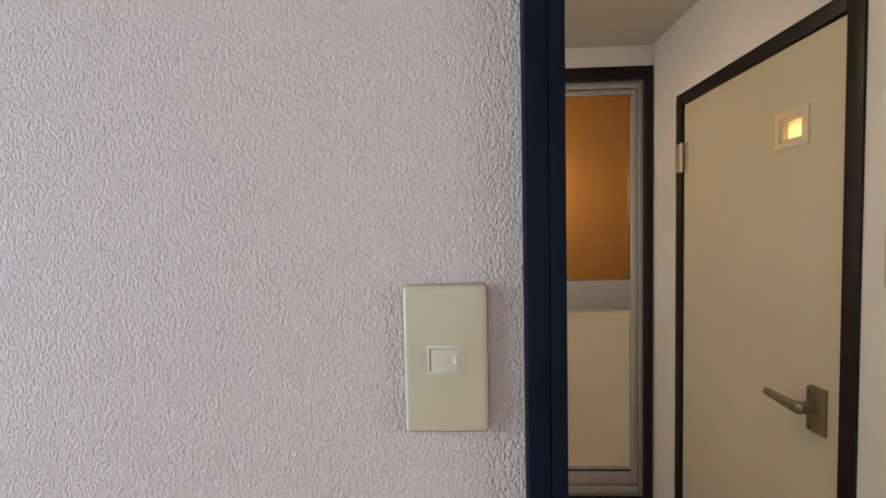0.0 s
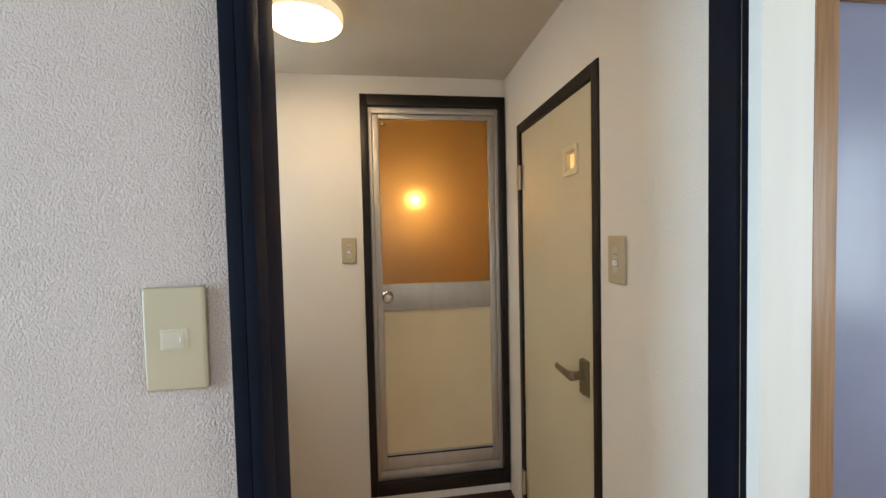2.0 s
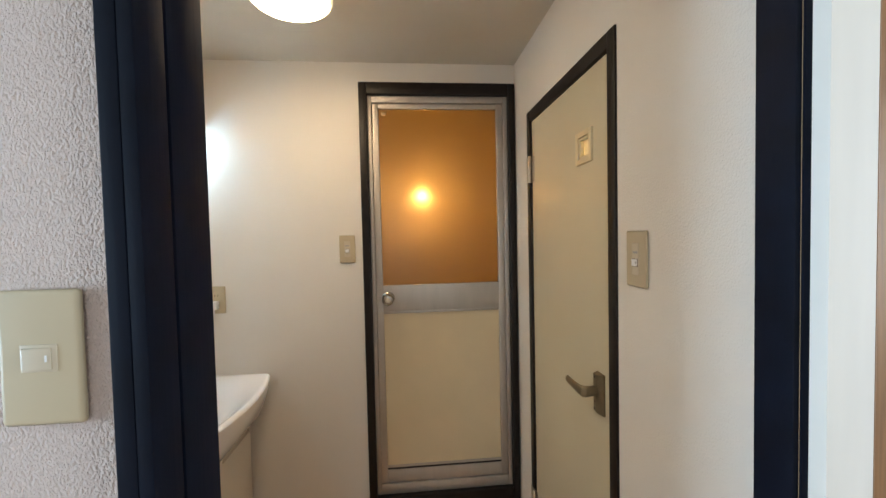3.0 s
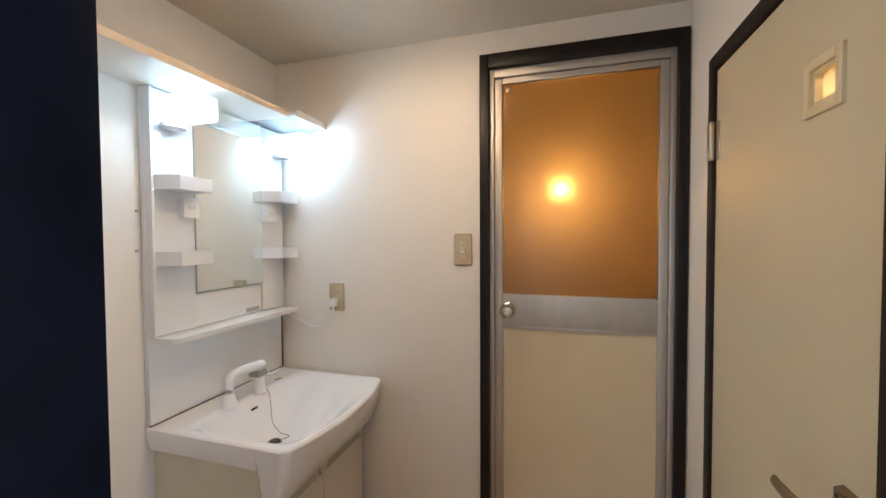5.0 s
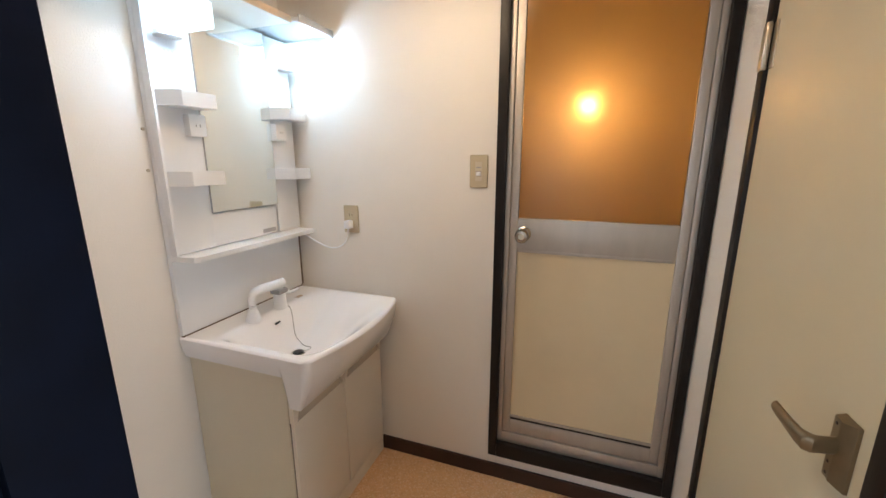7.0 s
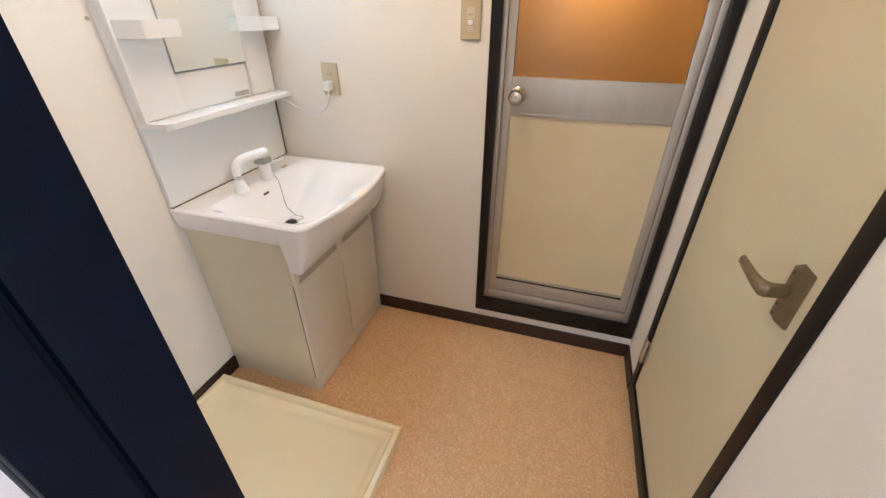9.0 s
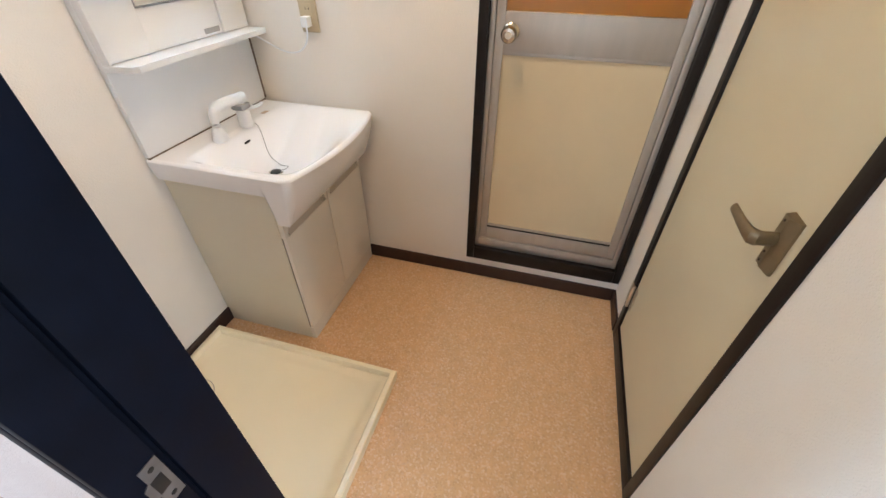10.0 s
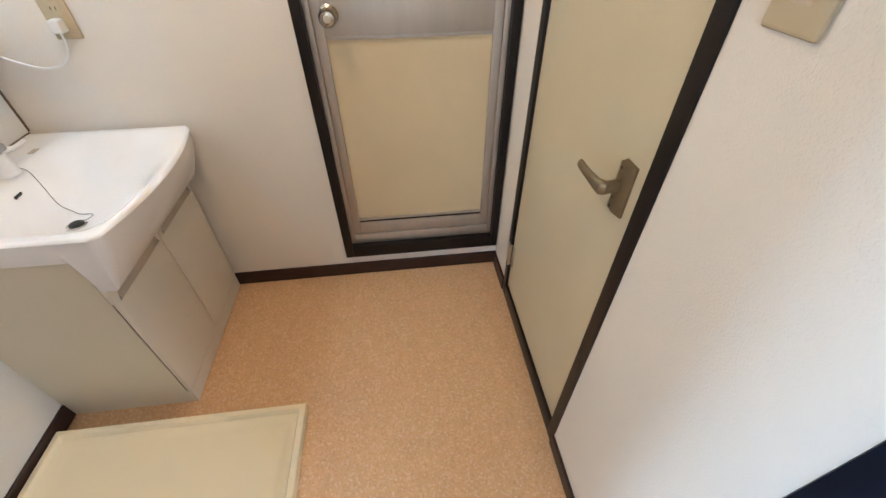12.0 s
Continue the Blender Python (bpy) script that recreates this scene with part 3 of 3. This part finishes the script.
s1 = wall_plate("light_switch", "cream single light switch plate on the coarse wallpaper", 0.070, 0.124, one_switch)
s1.matrix_world = pose(-0.1405, YF, 1.236)
s2 = wall_plate("light_switch", "cream light switch plate beside the bathroom door", 0.068, 0.119, small_switch)
s2.matrix_world = pose(-0.0665, YB, 1.2885)
s3 = wall_plate("light_switch", "cream light switch plate beside the toilet door", 0.074, 0.122, small_switch)
s3.matrix_world = pose(XR, 0.853, 1.279, 0, 0, -90)
o1 = wall_plate("power_outlet", "cream double outlet with a white plug in it", 0.070, 0.116, socket)
o1.matrix_world = pose(-0.618, YB, 1.0855)

# plug and cord of the vanity
plug = thing("power_plug", "white plug with a white cord hanging to the vanity", "plug")
part("body", boxed(-0.634, -0.606, YB - 0.042, YB - 0.0095, 1.048, 1.082, bevel=0.006, segments=3), ABS_WHITE, plug)
bm = bmesh.new()
tube(bm, curve_points([(-0.620, YB - 0.030, 1.050), (-0.621, YB - 0.032, 1.025), (-0.636, YB - 0.030, 0.992), (-0.670, YB - 0.026, 0.966), (-0.715, YB - 0.024, 0.958), (-0.760, YB - 0.026, 0.970), (-0.825, YB - 0.030, 1.000), (-0.872, YB - 0.020, 1.012)], 8), 0.0030, 8)
part("cord", bm, ABS_WHITE, plug)

# ---- ceiling lamp ----
lamp = thing("ceiling_lamp", "round glowing white glass dome lamp on the ceiling", "lamp")
bm = bmesh.new()
lathe(bm, [(0.02, 0.0), (0.112, 0.0), (0.121, -0.004), (0.1235, -0.012), (0.1235, -0.034), (0.1205, -0.039), (0.1165, -0.0395), (0.1165, -0.030), (0.02, -0.030)], pose(-0.138, 1.290, H), 40)
part("base", bm, LAMP_RIM, lamp, "cream plastic rim, faintly lit through")
bm = bmesh.new()
lathe(bm, [(0.02, -0.0305), (0.1155, -0.0305), (0.1155, -0.0400), (0.108, -0.0470), (0.088, -0.0545), (0.055, -0.0590), (0.01, -0.0600)], pose(-0.138, 1.290, H), 40)
part("shade", bm, LAMP_WARM, lamp, "glowing white glass shade")

# ---- bathroom lamp behind the pane ----
bl = thing("bathroom_lamp", "warm glowing globe lamp inside the bathroom", "lamp")
bm = bmesh.new()
bmesh.ops.create_uvsphere(bm, u_segments=24, v_segments=16, radius=0.027)
bmesh.ops.translate(bm, verts=bm.verts, vec=(0.29, 2.42, 1.575))
part("globe", bm, LAMP_BATH, bl)
bm = bmesh.new()
lathe(bm, [(0.006, 0.0), (0.050, 0.0), (0.050, 0.012), (0.018, 0.022), (0.016, 0.165)], pose(0.29, 2.62, 1.575, 90, 0, 0), 24)
part("wall_holder", bm, ABS_WHITE, bl)

tl = thing("toilet_lamp", "warm glowing globe lamp under the toilet ceiling", "lamp")
bm = bmesh.new()
bmesh.ops.create_uvsphere(bm, u_segments=20, v_segments=14, radius=0.06)
bmesh.ops.translate(bm, verts=bm.verts, vec=(1.15, 1.25, 2.07))
part("globe", bm, LAMP_TOILET, tl)
bm = bmesh.new()
lathe(bm, [(0.006, 0.0), (0.045, 0.0), (0.045, -0.02), (0.02, -0.075)], pose(1.15, 1.25, 2.2), 24)
part("holder", bm, ABS_WHITE, tl)

# ---- washing-machine pan ----
pan = thing("washing_machine_pan", "empty cream plastic washing machine drain pan on the floor", "drain pan")
px0, px1, py0, py1, ph = XL + 0.012, -0.112, 0.575, 1.150, 0.042
bm = bmesh.new()
rim = 0.022
base = [(px0, py0), (px1, py0), (px1, py1), (px0, py1)]
loops = [(0.0, 0.0), (0.0, ph - 0.004), (0.003, ph), (rim - 0.004, ph), (rim, ph - 0.004), (rim + 0.004, 0.024), (rim + 0.022, 0.020), (rim + 0.030, 0.014), (rim + 0.05, 0.012)]
rings = []
for inset, z in loops:
    rings.append([bm.verts.new((x + (inset if x == px0 else -inset), y + (inset if y == py0 else -inset), z)) for x, y in base])
for a, b in zip(rings, rings[1:]):
    for i in range(4):
        bm.faces.new((a[i], a[(i + 1) % 4], b[(i + 1) % 4], b[i]))
bm.faces.new(rings[-1])
bm.faces.new(rings[0][::-1])
bmesh.ops.recalc_face_normals(bm, faces=bm.faces)
part("tray", bm, PAN_CREAM, pan)
DCX, DCY = -0.787, 0.862
bm = bmesh.new()
lathe(bm, [(0.041, 0.0), (0.069, 0.0), (0.069, 0.003), (0.066, 0.0055), (0.044, 0.0065), (0.041, 0.004)], pose(DCX, DCY, 0.0128), 40)
drain = part("drain_cover", bm, PAN_CREAM, pan, "round drain cover with a slotted grate and a hose stub")
bm = bmesh.new()
lathe(bm, [(0.0692, 0.0), (0.0715, 0.0), (0.0715, 0.0012), (0.0692, 0.0012)], pose(DCX, DCY, 0.0124), 40)
part("joint", bm, TAN_PRINT, drain)
bm = bmesh.new()
lathe(bm, [(0.003, 0.0), (0.0405, 0.0), (0.0405, 0.0025), (0.003, 0.0030)], pose(DCX, DCY, 0.0132), 40)
part("grate", bm, PAN_CREAM, drain)
for k in range(10):
    for radius in (0.027, 0.035):
        bm = bmesh.new()
        box(bm, radius - 0.0024, radius + 0.0024, -radius * 0.23, radius * 0.23, 0.0, 0.0014)
        bmesh.ops.transform(bm, matrix=pose(DCX, DCY, 0.0156, 0, 0, 36 * k), verts=bm.verts)
        part("slot", bm, SLOT_BROWN, drain)
bm = bmesh.new()
tube(bm, curve_points([(DCX, DCY + 0.004, 0.0155), (DCX, DCY + 0.003, 0.028), (DCX, DCY - 0.006, 0.0385), (DCX, DCY - 0.024, 0.040)], 6), 0.0145, 18)
elbow = part("hose_stub", bm, PAN_CREAM, drain)
bm = bmesh.new()
tube(bm, [(DCX, DCY - 0.022, 0.040), (DCX, DCY - 0.031, 0.0395)], 0.0172, 22)
part("collar", bm, PAN_CREAM, elbow)
bm = bmesh.new()
tube(bm, [(DCX, DCY - 0.0305, 0.0395), (DCX, DCY - 0.0316, 0.0395)], 0.0125, 22)
part("bore", bm, SLOT_BROWN, elbow)

# ---- shelf over the vanity and the machine ----
sh = thing("wall_shelf", "long white board shelf high over the vanity", "shelf")
part("board", boxed(XL + 0.001, -0.6915, YI, 1.60, 1.790, 1.812, bevel=0.0015), CABINET, sh)
part("edge_band", boxed(-0.6913, -0.690, YI, 1.60, 1.7902, 1.8118, bevel=0.0004), EDGE_TAN, sh, "tan edge band")
part("end_piece", boxed(XL + 0.001, -0.665, 1.601, YB - 0.001, 1.796, 1.808, bevel=0.002), CLEAR, sh, "clear plastic end piece")
part("end_lip", boxed(-0.665, -0.658, 1.601, YB - 0.001, 1.790, 1.816, bevel=0.002), CLEAR, sh, "clear plastic end piece")

# ---- vanity ----
van = thing("vanity_cabinet", "cream-white washbasin cabinet with two doors", "cabinet")
vy0, vy1 = 1.226, 1.786
CF = -0.516
for y0, y1 in ((vy0, vy0 + 0.016), (vy1 - 0.016, vy1)):
    part("side_panel", boxed(XL + 0.003, CF, y0, y1, 0.0, 0.692, bevel=0.0015), CABINET_SIDE, van)
part("back_panel", boxed(XL + 0.003, XL + 0.012, vy0 + 0.016, vy1 - 0.016, 0.0, 0.60), CABINET, van)
part("plinth", boxed(CF - 0.012, CF + 0.0165, vy0 + 0.0012, vy1 - 0.0012, 0.0, 0.0630, bevel=0.001), CABINET, van)
part("base", boxed(XL + 0.012, CF - 0.013, vy0 + 0.016, vy1 - 0.016, 0.0, 0.03), CABINET, van)
ym = (vy0 + vy1) / 2
# Dark-coloured filler draws the shade in the gap round the doors.
part("gap_shade_strip", boxed(CF + 0.0002, CF + 0.0040, vy0 + 0.003, vy1 - 0.003, 0.0635, 0.518), SEAM, van, "dark strip standing in for the shaded gap behind the doors")
part("front_rail", boxed(CF - 0.012, CF + 0.016, vy0 + 0.0012, vy1 - 0.0012, 0.6005, 0.6350), CABINET, van)
part("corner_post", boxed(CF - 0.012, CF + 0.016, vy0 + 0.0012, vy0 + 0.0180, 0.6352, 0.6890), CABINET, van)
for y0, y1 in ((vy0 + 0.002, ym - 0.002), (ym + 0.002, vy1 - 0.002)):
    d = part("door", boxed(CF + 0.0042, CF + 0.018, y0, y1, 0.0665, 0.519, bevel=0.0015), CABINET, van)
    bm = bmesh.new()
    prism(bm, [(CF - 0.012, 0.5192), (CF + 0.0172, 0.5192), (CF + 0.002, 0.556), (CF + 0.002, 0.600), (CF - 0.012, 0.600)], "y", y0 + 0.0265, y1 - 0.0225)
    part("finger_pull", bm, PULL, d, "sloped finger pull along the top")
    for ya, yb, yc in ((y0, y0 + 0.026, 0.012), (y1, y1 - 0.022, -0.012)):
        bm = bmesh.new()
        prism(bm, [(ya, 0.5192), (yb - yc, 0.5192), (yb, 0.556), (yb, 0.600), (ya, 0.600)], "x", CF + 0.001, CF + 0.018)
        part("corner_block", bm, CABINET, d)

basin = thing("washbasin", "white ceramic washbasin with a bowed front edge", "washbasin")
BX, BY0, BY1, BZ = XL + 0.004, 1.200, 1.790, 0.764


def basin_front(s):
    side = min(s, 1 - s) * (BY1 - BY0)
    turn = 0.022 - min(side, 0.022)
    return -0.410 + 0.048 * (1 - (2 * s - 1) ** 2) - (0.022 - math.sqrt(max(0.022 ** 2 - turn ** 2, 0.0)))


def smooth01(t):
    t = min(max(t, 0.0), 1.0)
    return t * t * (3 - 2 * t)


def slope(t):
    t = min(max(t, 0.0), 1.0)
    return 0.55 * smooth01(t) + 0.45 * t


def bowl_z(x, y):
    """The height of the basin's upper face."""
    xf = basin_front((y - BY0) / (BY1 - BY0))
    dl, dr = y - BY0 - 0.028, BY1 - 0.024 - y
    db, df = x - (BX + 0.122), xf - 0.020 - x
    depth = 0.155 * slope(dl / 0.075) * slope(dr / 0.34) * slope(db / 0.100) * slope(df / 0.17)
    edge = min(y - BY0, BY1 - y, xf - x)
    lip = 0.007 * (1 - edge / 0.010) ** 2 if edge < 0.010 else 0.0
    return BZ - depth - lip


bm = bmesh.new()
NU, NV = 72, 72
grid = []
for i in range(NU + 1):
    s = 0.5 - 0.5 * math.cos(math.pi * i / NU)
    row = []
    for j in range(NV + 1):
        v = math.sin(0.5 * math.pi * j / NV)
        y = BY0 + (BY1 - BY0) * s
        x = BX + (basin_front(s) - BX) * v
        row.append(bm.verts.new((x, y, bowl_z(x, y))))
    grid.append(row)
for i in range(NU):
    for j in range(NV):
        bm.faces.new((grid[i][j], grid[i][j + 1], grid[i + 1][j + 1], grid[i + 1][j]))
outline = [grid[0][j] for j in range(NV + 1)] + [grid[i][NV] for i in range(1, NU + 1)] + [grid[NU][j] for j in range(NV - 1, -1, -1)]


def skirt(v, depth_part):
    """Where the skirt under an outline point lies."""
    x, y = v.co.x, v.co.y
    front = smooth01((x + 0.512) / 0.018)
    low = 0.690 + (0.588 - 0.690) * front
    tuck = 0.012 * depth_part ** 2
    ty = tuck if y < (BY0 + BY1) / 2 else -tuck
    ty = ty if min(y - BY0, BY1 - y) < 0.02 else 0.0
    tx = (-0.456 - x) * depth_part ** 1.6 * front if x > -0.456 else 0.0
    return (x + tx, y + ty, v.co.z + (low - v.co.z) * depth_part)


prev = outline
for k in range(1, 7):
    cur_ring = [bm.verts.new(skirt(v, k / 6)) for v in outline]
    for a in range(len(outline) - 1):
        bm.faces.new((prev[a], cur_ring[a], cur_ring[a + 1], prev[a + 1]))
    prev = cur_ring
bmesh.ops.recalc_face_normals(bm, faces=bm.faces)
part("bowl", bm, CERAMIC, basin)
bm = bmesh.new()
lathe(bm, [(0.004, 0), (0.026, 0), (0.027, 0.002), (0.022, 0.003), (0.018, 0.001), (0.004, 0.001)], pose(-0.666, 1.465, bowl_z(-0.666, 1.465) + 0.001), 28)
part("drain", bm, CHROME, basin, "chromed drain ring")
bm = bmesh.new()
lathe(bm, [(0.004, 0), (0.019, 0), (0.019, 0.004), (0.010, 0.006), (0.004, 0.006)], pose(-0.666, 1.465, bowl_z(-0.666, 1.465) + 0.002), 24)
part("plug", bm, BLACK, basin, "black rubber plug")
part("overflow", boxed(-0.013, 0.013, -0.006, 0.006, -0.003, 0.003, bevel=0.0025), BLACK, basin).matrix_world = pose(-0.757, 1.470, bowl_z(-0.757, 1.470) + 0.001, 0, 0, 90) @ pose(0, 0, 0, -52, 0, 0)
bm = bmesh.new()
chain_line = [(-0.778, 1.550, 0.768)]
for x, y in ((-0.767, 1.557), (-0.742, 1.536), (-0.722, 1.516), (-0.708, 1.508), (-0.693, 1.508), (-0.665, 1.497), (-0.632, 1.495), (-0.636, 1.484), (-0.655, 1.468)):
    chain_line.append((x, y, bowl_z(x, y) + (0.003 if x != -0.655 else 0.007)))
tube(bm, curve_points(chain_line, 8), 0.0011, 6)
part("chain", bm, STRIKE, basin, "thin ball chain of the plug")

part("sticker", boxed(-0.814, -0.796, 1.640, 1.672, BZ - 0.0004, BZ + 0.0006), TAN_PRINT, basin, "small faded tan label")

fau = thing("faucet", "white plastic single-lever faucet with a pull-out hose spout", "faucet")
FX, FH, FB = -0.788, 1.392, 1.527
bm = bmesh.new()
lathe(bm, [(0.006, 0.0), (0.0255, 0.0), (0.0255, 0.006), (0.0235, 0.012), (0.0225, 0.050), (0.0225, 0.060), (0.010, 0.062)], pose(FX, FB, BZ - 0.002), 28)
body = part("body", bm, ABS_WHITE, fau)
part("grip_band", boxed(FX - 0.0215, FX + 0.0235, FB - 0.026, FB + 0.022, BZ + 0.0605, BZ + 0.0790, bevel=0.004), GREY, fau, "grey band under the spout head")
bm = bmesh.new()
lathe(bm, [(0.006, 0.0), (0.0265, 0.0), (0.0260, 0.006), (0.0190, 0.034), (0.0150, 0.046), (0.006, 0.048)], pose(FX, FH, BZ - 0.002), 28)
part("hose_socket", bm, ABS_WHITE, fau)
bm = bmesh.new()
line = curve_points([(FX, FH, BZ + 0.040), (FX, FH + 0.001, BZ + 0.074), (FX, FH + 0.010, BZ + 0.096), (FX, FH + 0.034, BZ + 0.103), (FX, FH + 0.070, BZ + 0.102), (FX, FH + 0.110, BZ + 0.0985), (FX, FB + 0.020, BZ + 0.0955)], 8)
tube(bm, line, [0.0135 + 0.0045 * smooth01((k - 10) / 26) for k in range(len(line))], 18)
part("spout", bm, ABS_WHITE, fau)
bm = bmesh.new()
lathe(bm, [(0.004, 0.0), (0.0150, 0.0), (0.0165, 0.004), (0.0165, 0.022), (0.006, 0.024)], pose(FX, FB, BZ + 0.0790), 24)
part("spout_seat", bm, ABS_WHITE, fau)
bm = bmesh.new()
tube(bm, curve_points([(FX + 0.006, FB + 0.018, BZ + 0.056), (FX + 0.010, FB + 0.042, BZ + 0.052), (FX + 0.012, FB + 0.068, BZ + 0.049), (FX + 0.013, FB + 0.092, BZ + 0.052)], 6), [0.0120] * 7 + [0.0090] * 6 + [0.0075] * 6, 14, 0.6)
part("lever", bm, ABS_WHITE, fau)

for y, z in ((1.193, 1.418), (1.190, 1.300)):
    bm = bmesh.new()
    lathe(bm, [(0.001, 0), (0.005, 0), (0.0045, 0.004), (0.001, 0.005)], pose(XL, y, z, 0, 90, 0), 14)
    tagged(part("screw", bm, HINGE), "small dull steel screw in the wall beside the vanity", "screw")

# ---- mirror unit ----
mu = thing("mirror_cabinet", "white plastic vanity mirror unit with lamps, trays and shelf", "mirror cabinet")
my0, my1 = 1.203, 1.788
MX = XL + 0.020
part("splash_panel", boxed(XL + 0.002, MX, my0, my1, BZ + 0.004, 1.788, bevel=0.002), ABS_WHITE, mu)
part("seam", boxed(MX - 0.010, MX + 0.0012, BY0 + 0.004, my1, BZ - 0.001, BZ + 0.0038), SEAM, mu, "dark joint over the basin")
part("seam", boxed(XL + 0.004, MX - 0.002, my1 + 0.0005, YB - 0.0005, BZ + 0.004, 1.786), SEAM, mu, "dark joint along the wall")
part("side_strip", boxed(MX, MX + 0.028, my0, my0 + 0.008, 1.037, 1.788, bevel=0.002), ABS_WHITE, mu)
SX = -0.800
bm = bmesh.new()
prism(bm, [(MX, my0), (MX + 0.012, my0), (SX - 0.012, my0 + 0.012), (SX, my0 + 0.026), (SX, my1 - 0.016), (SX - 0.006, my1 - 0.002), (MX, my1 - 0.002)], "z", 1.020, 1.036)
part("shelf", bm, ABS_WHITE, mu)
for ya, yb in ((my0 + 0.010, 1.352), (1.658, my1 - 0.004)):
    column = part("column", boxed(MX, MX + 0.020, ya, yb, 1.038, 1.787, bevel=0.004), ABS_WHITE, mu)
    for row, long in ((0, 5), (1, 4), (2, 5)):
        for k in range(long):
            part("print", boxed(MX + 0.0198, MX + 0.0203, ya + 0.048 + 0.012 * row, ya + 0.0545 + 0.012 * row, 1.634 - 0.017 * k, 1.645 - 0.017 * k), PRINT, column)
part("mirror_backing", boxed(MX + 0.001, MX + 0.0215, 1.3525, 1.6575, 1.1545, 1.787), GREY, mu, "dark mirror edge")
part("mirror", boxed(MX + 0.0195, MX + 0.0225, 1.354, 1.656, 1.156, 1.787), MIRROR, mu, "frameless mirror")
for yy in (1.385, 1.630):
    part("mirror_clip", boxed(MX + 0.020, MX + 0.026, yy - 0.008, yy + 0.008, 1.148, 1.150, bevel=0.002), ABS_WHITE, mu)
part("centre_panel", boxed(MX, MX + 0.012, 1.354, 1.656, 1.038, 1.150, bevel=0.002), ABS_WHITE, mu)
part("rating_label", boxed(MX + 0.0118, MX + 0.0124, 1.575, 1.645, 1.046, 1.062), GREY, mu, "small grey rating label")
for ya, yb, zz in ((my0 + 0.008, 1.354, 1.484), (my0 + 0.008, 1.354, 1.253), (1.658, my1 - 0.004, 1.484), (1.658, my1 - 0.004, 1.253)):
    bm = bmesh.new()
    x0, x1, c, t = MX + 0.0205, SX, 0.026, 0.004
    outer = [(x0, ya), (x1 - 0.012, ya + c - 0.008), (x1, ya + c + 0.004), (x1, yb), (x0, yb)]
    inner = [(x0 + t, ya + t), (x1 - 0.012 - t, ya + c - 0.006), (x1 - t, ya + c + 0.006), (x1 - t, yb - t), (x0 + t, yb - t)]
    loops = [[bm.verts.new((x, y, z)) for x, y in line] for line, z in ((outer, zz), (outer, zz + 0.043), (inner, zz + 0.043), (inner, zz + 0.005))]
    bm.faces.new(loops[0][::-1])
    bm.faces.new(loops[3])
    for la, lb in zip(loops, loops[1:]):
        for k in range(5):
            bm.faces.new((la[k], la[(k + 1) % 5], lb[(k + 1) % 5], lb[k]))
    bmesh.ops.recalc_face_normals(bm, faces=bm.faces)
    part("tray", bm, ABS_WHITE, mu)
for ya in (1.318, 1.684):
    sock = part("socket", boxed(MX + 0.020, MX + 0.046, ya - 0.026, ya + 0.032, 1.402, 1.468, bevel=0.003), ABS_WHITE, mu)
    for dy in (-0.006, 0.008):
        part("slot", boxed(MX + 0.0458, MX + 0.0464, ya + dy, ya + dy + 0.003, 1.430, 1.439), GREY, sock)
for ya in (1.258, 1.744):
    bm = bmesh.new()
    lathe(bm, [(0.010, 0.0), (0.036, 0.0), (0.034, 0.014), (0.012, 0.016)], pose(MX + 0.050, ya, 1.672), 24)
    part("lamp_holder", bm, ABS_WHITE, mu)
    part("lamp_glass", boxed(MX + 0.026, -0.712, ya - 0.042, ya + 0.044, 1.690, 1.760, bevel=0.009, segments=3), LAMP_COOL, mu, "glowing frosted glass lamp cover")
    # Two added emitters, below and before the cover, strengthen its downward light.
    part("added_glow_below", boxed(-0.806, -0.738, ya - 0.041, ya + 0.004, 1.6850, 1.6895, bevel=0.001), LAMP_COOL_ADDED, mu, "added glowing plate under the lamp cover")
    part("added_glow_front", boxed(-0.7115, -0.7085, ya - 0.036, ya + 0.018, 1.700, 1.750, bevel=0.001), LAMP_COOL_ADDED, mu, "added glowing plate on the lamp cover's front")
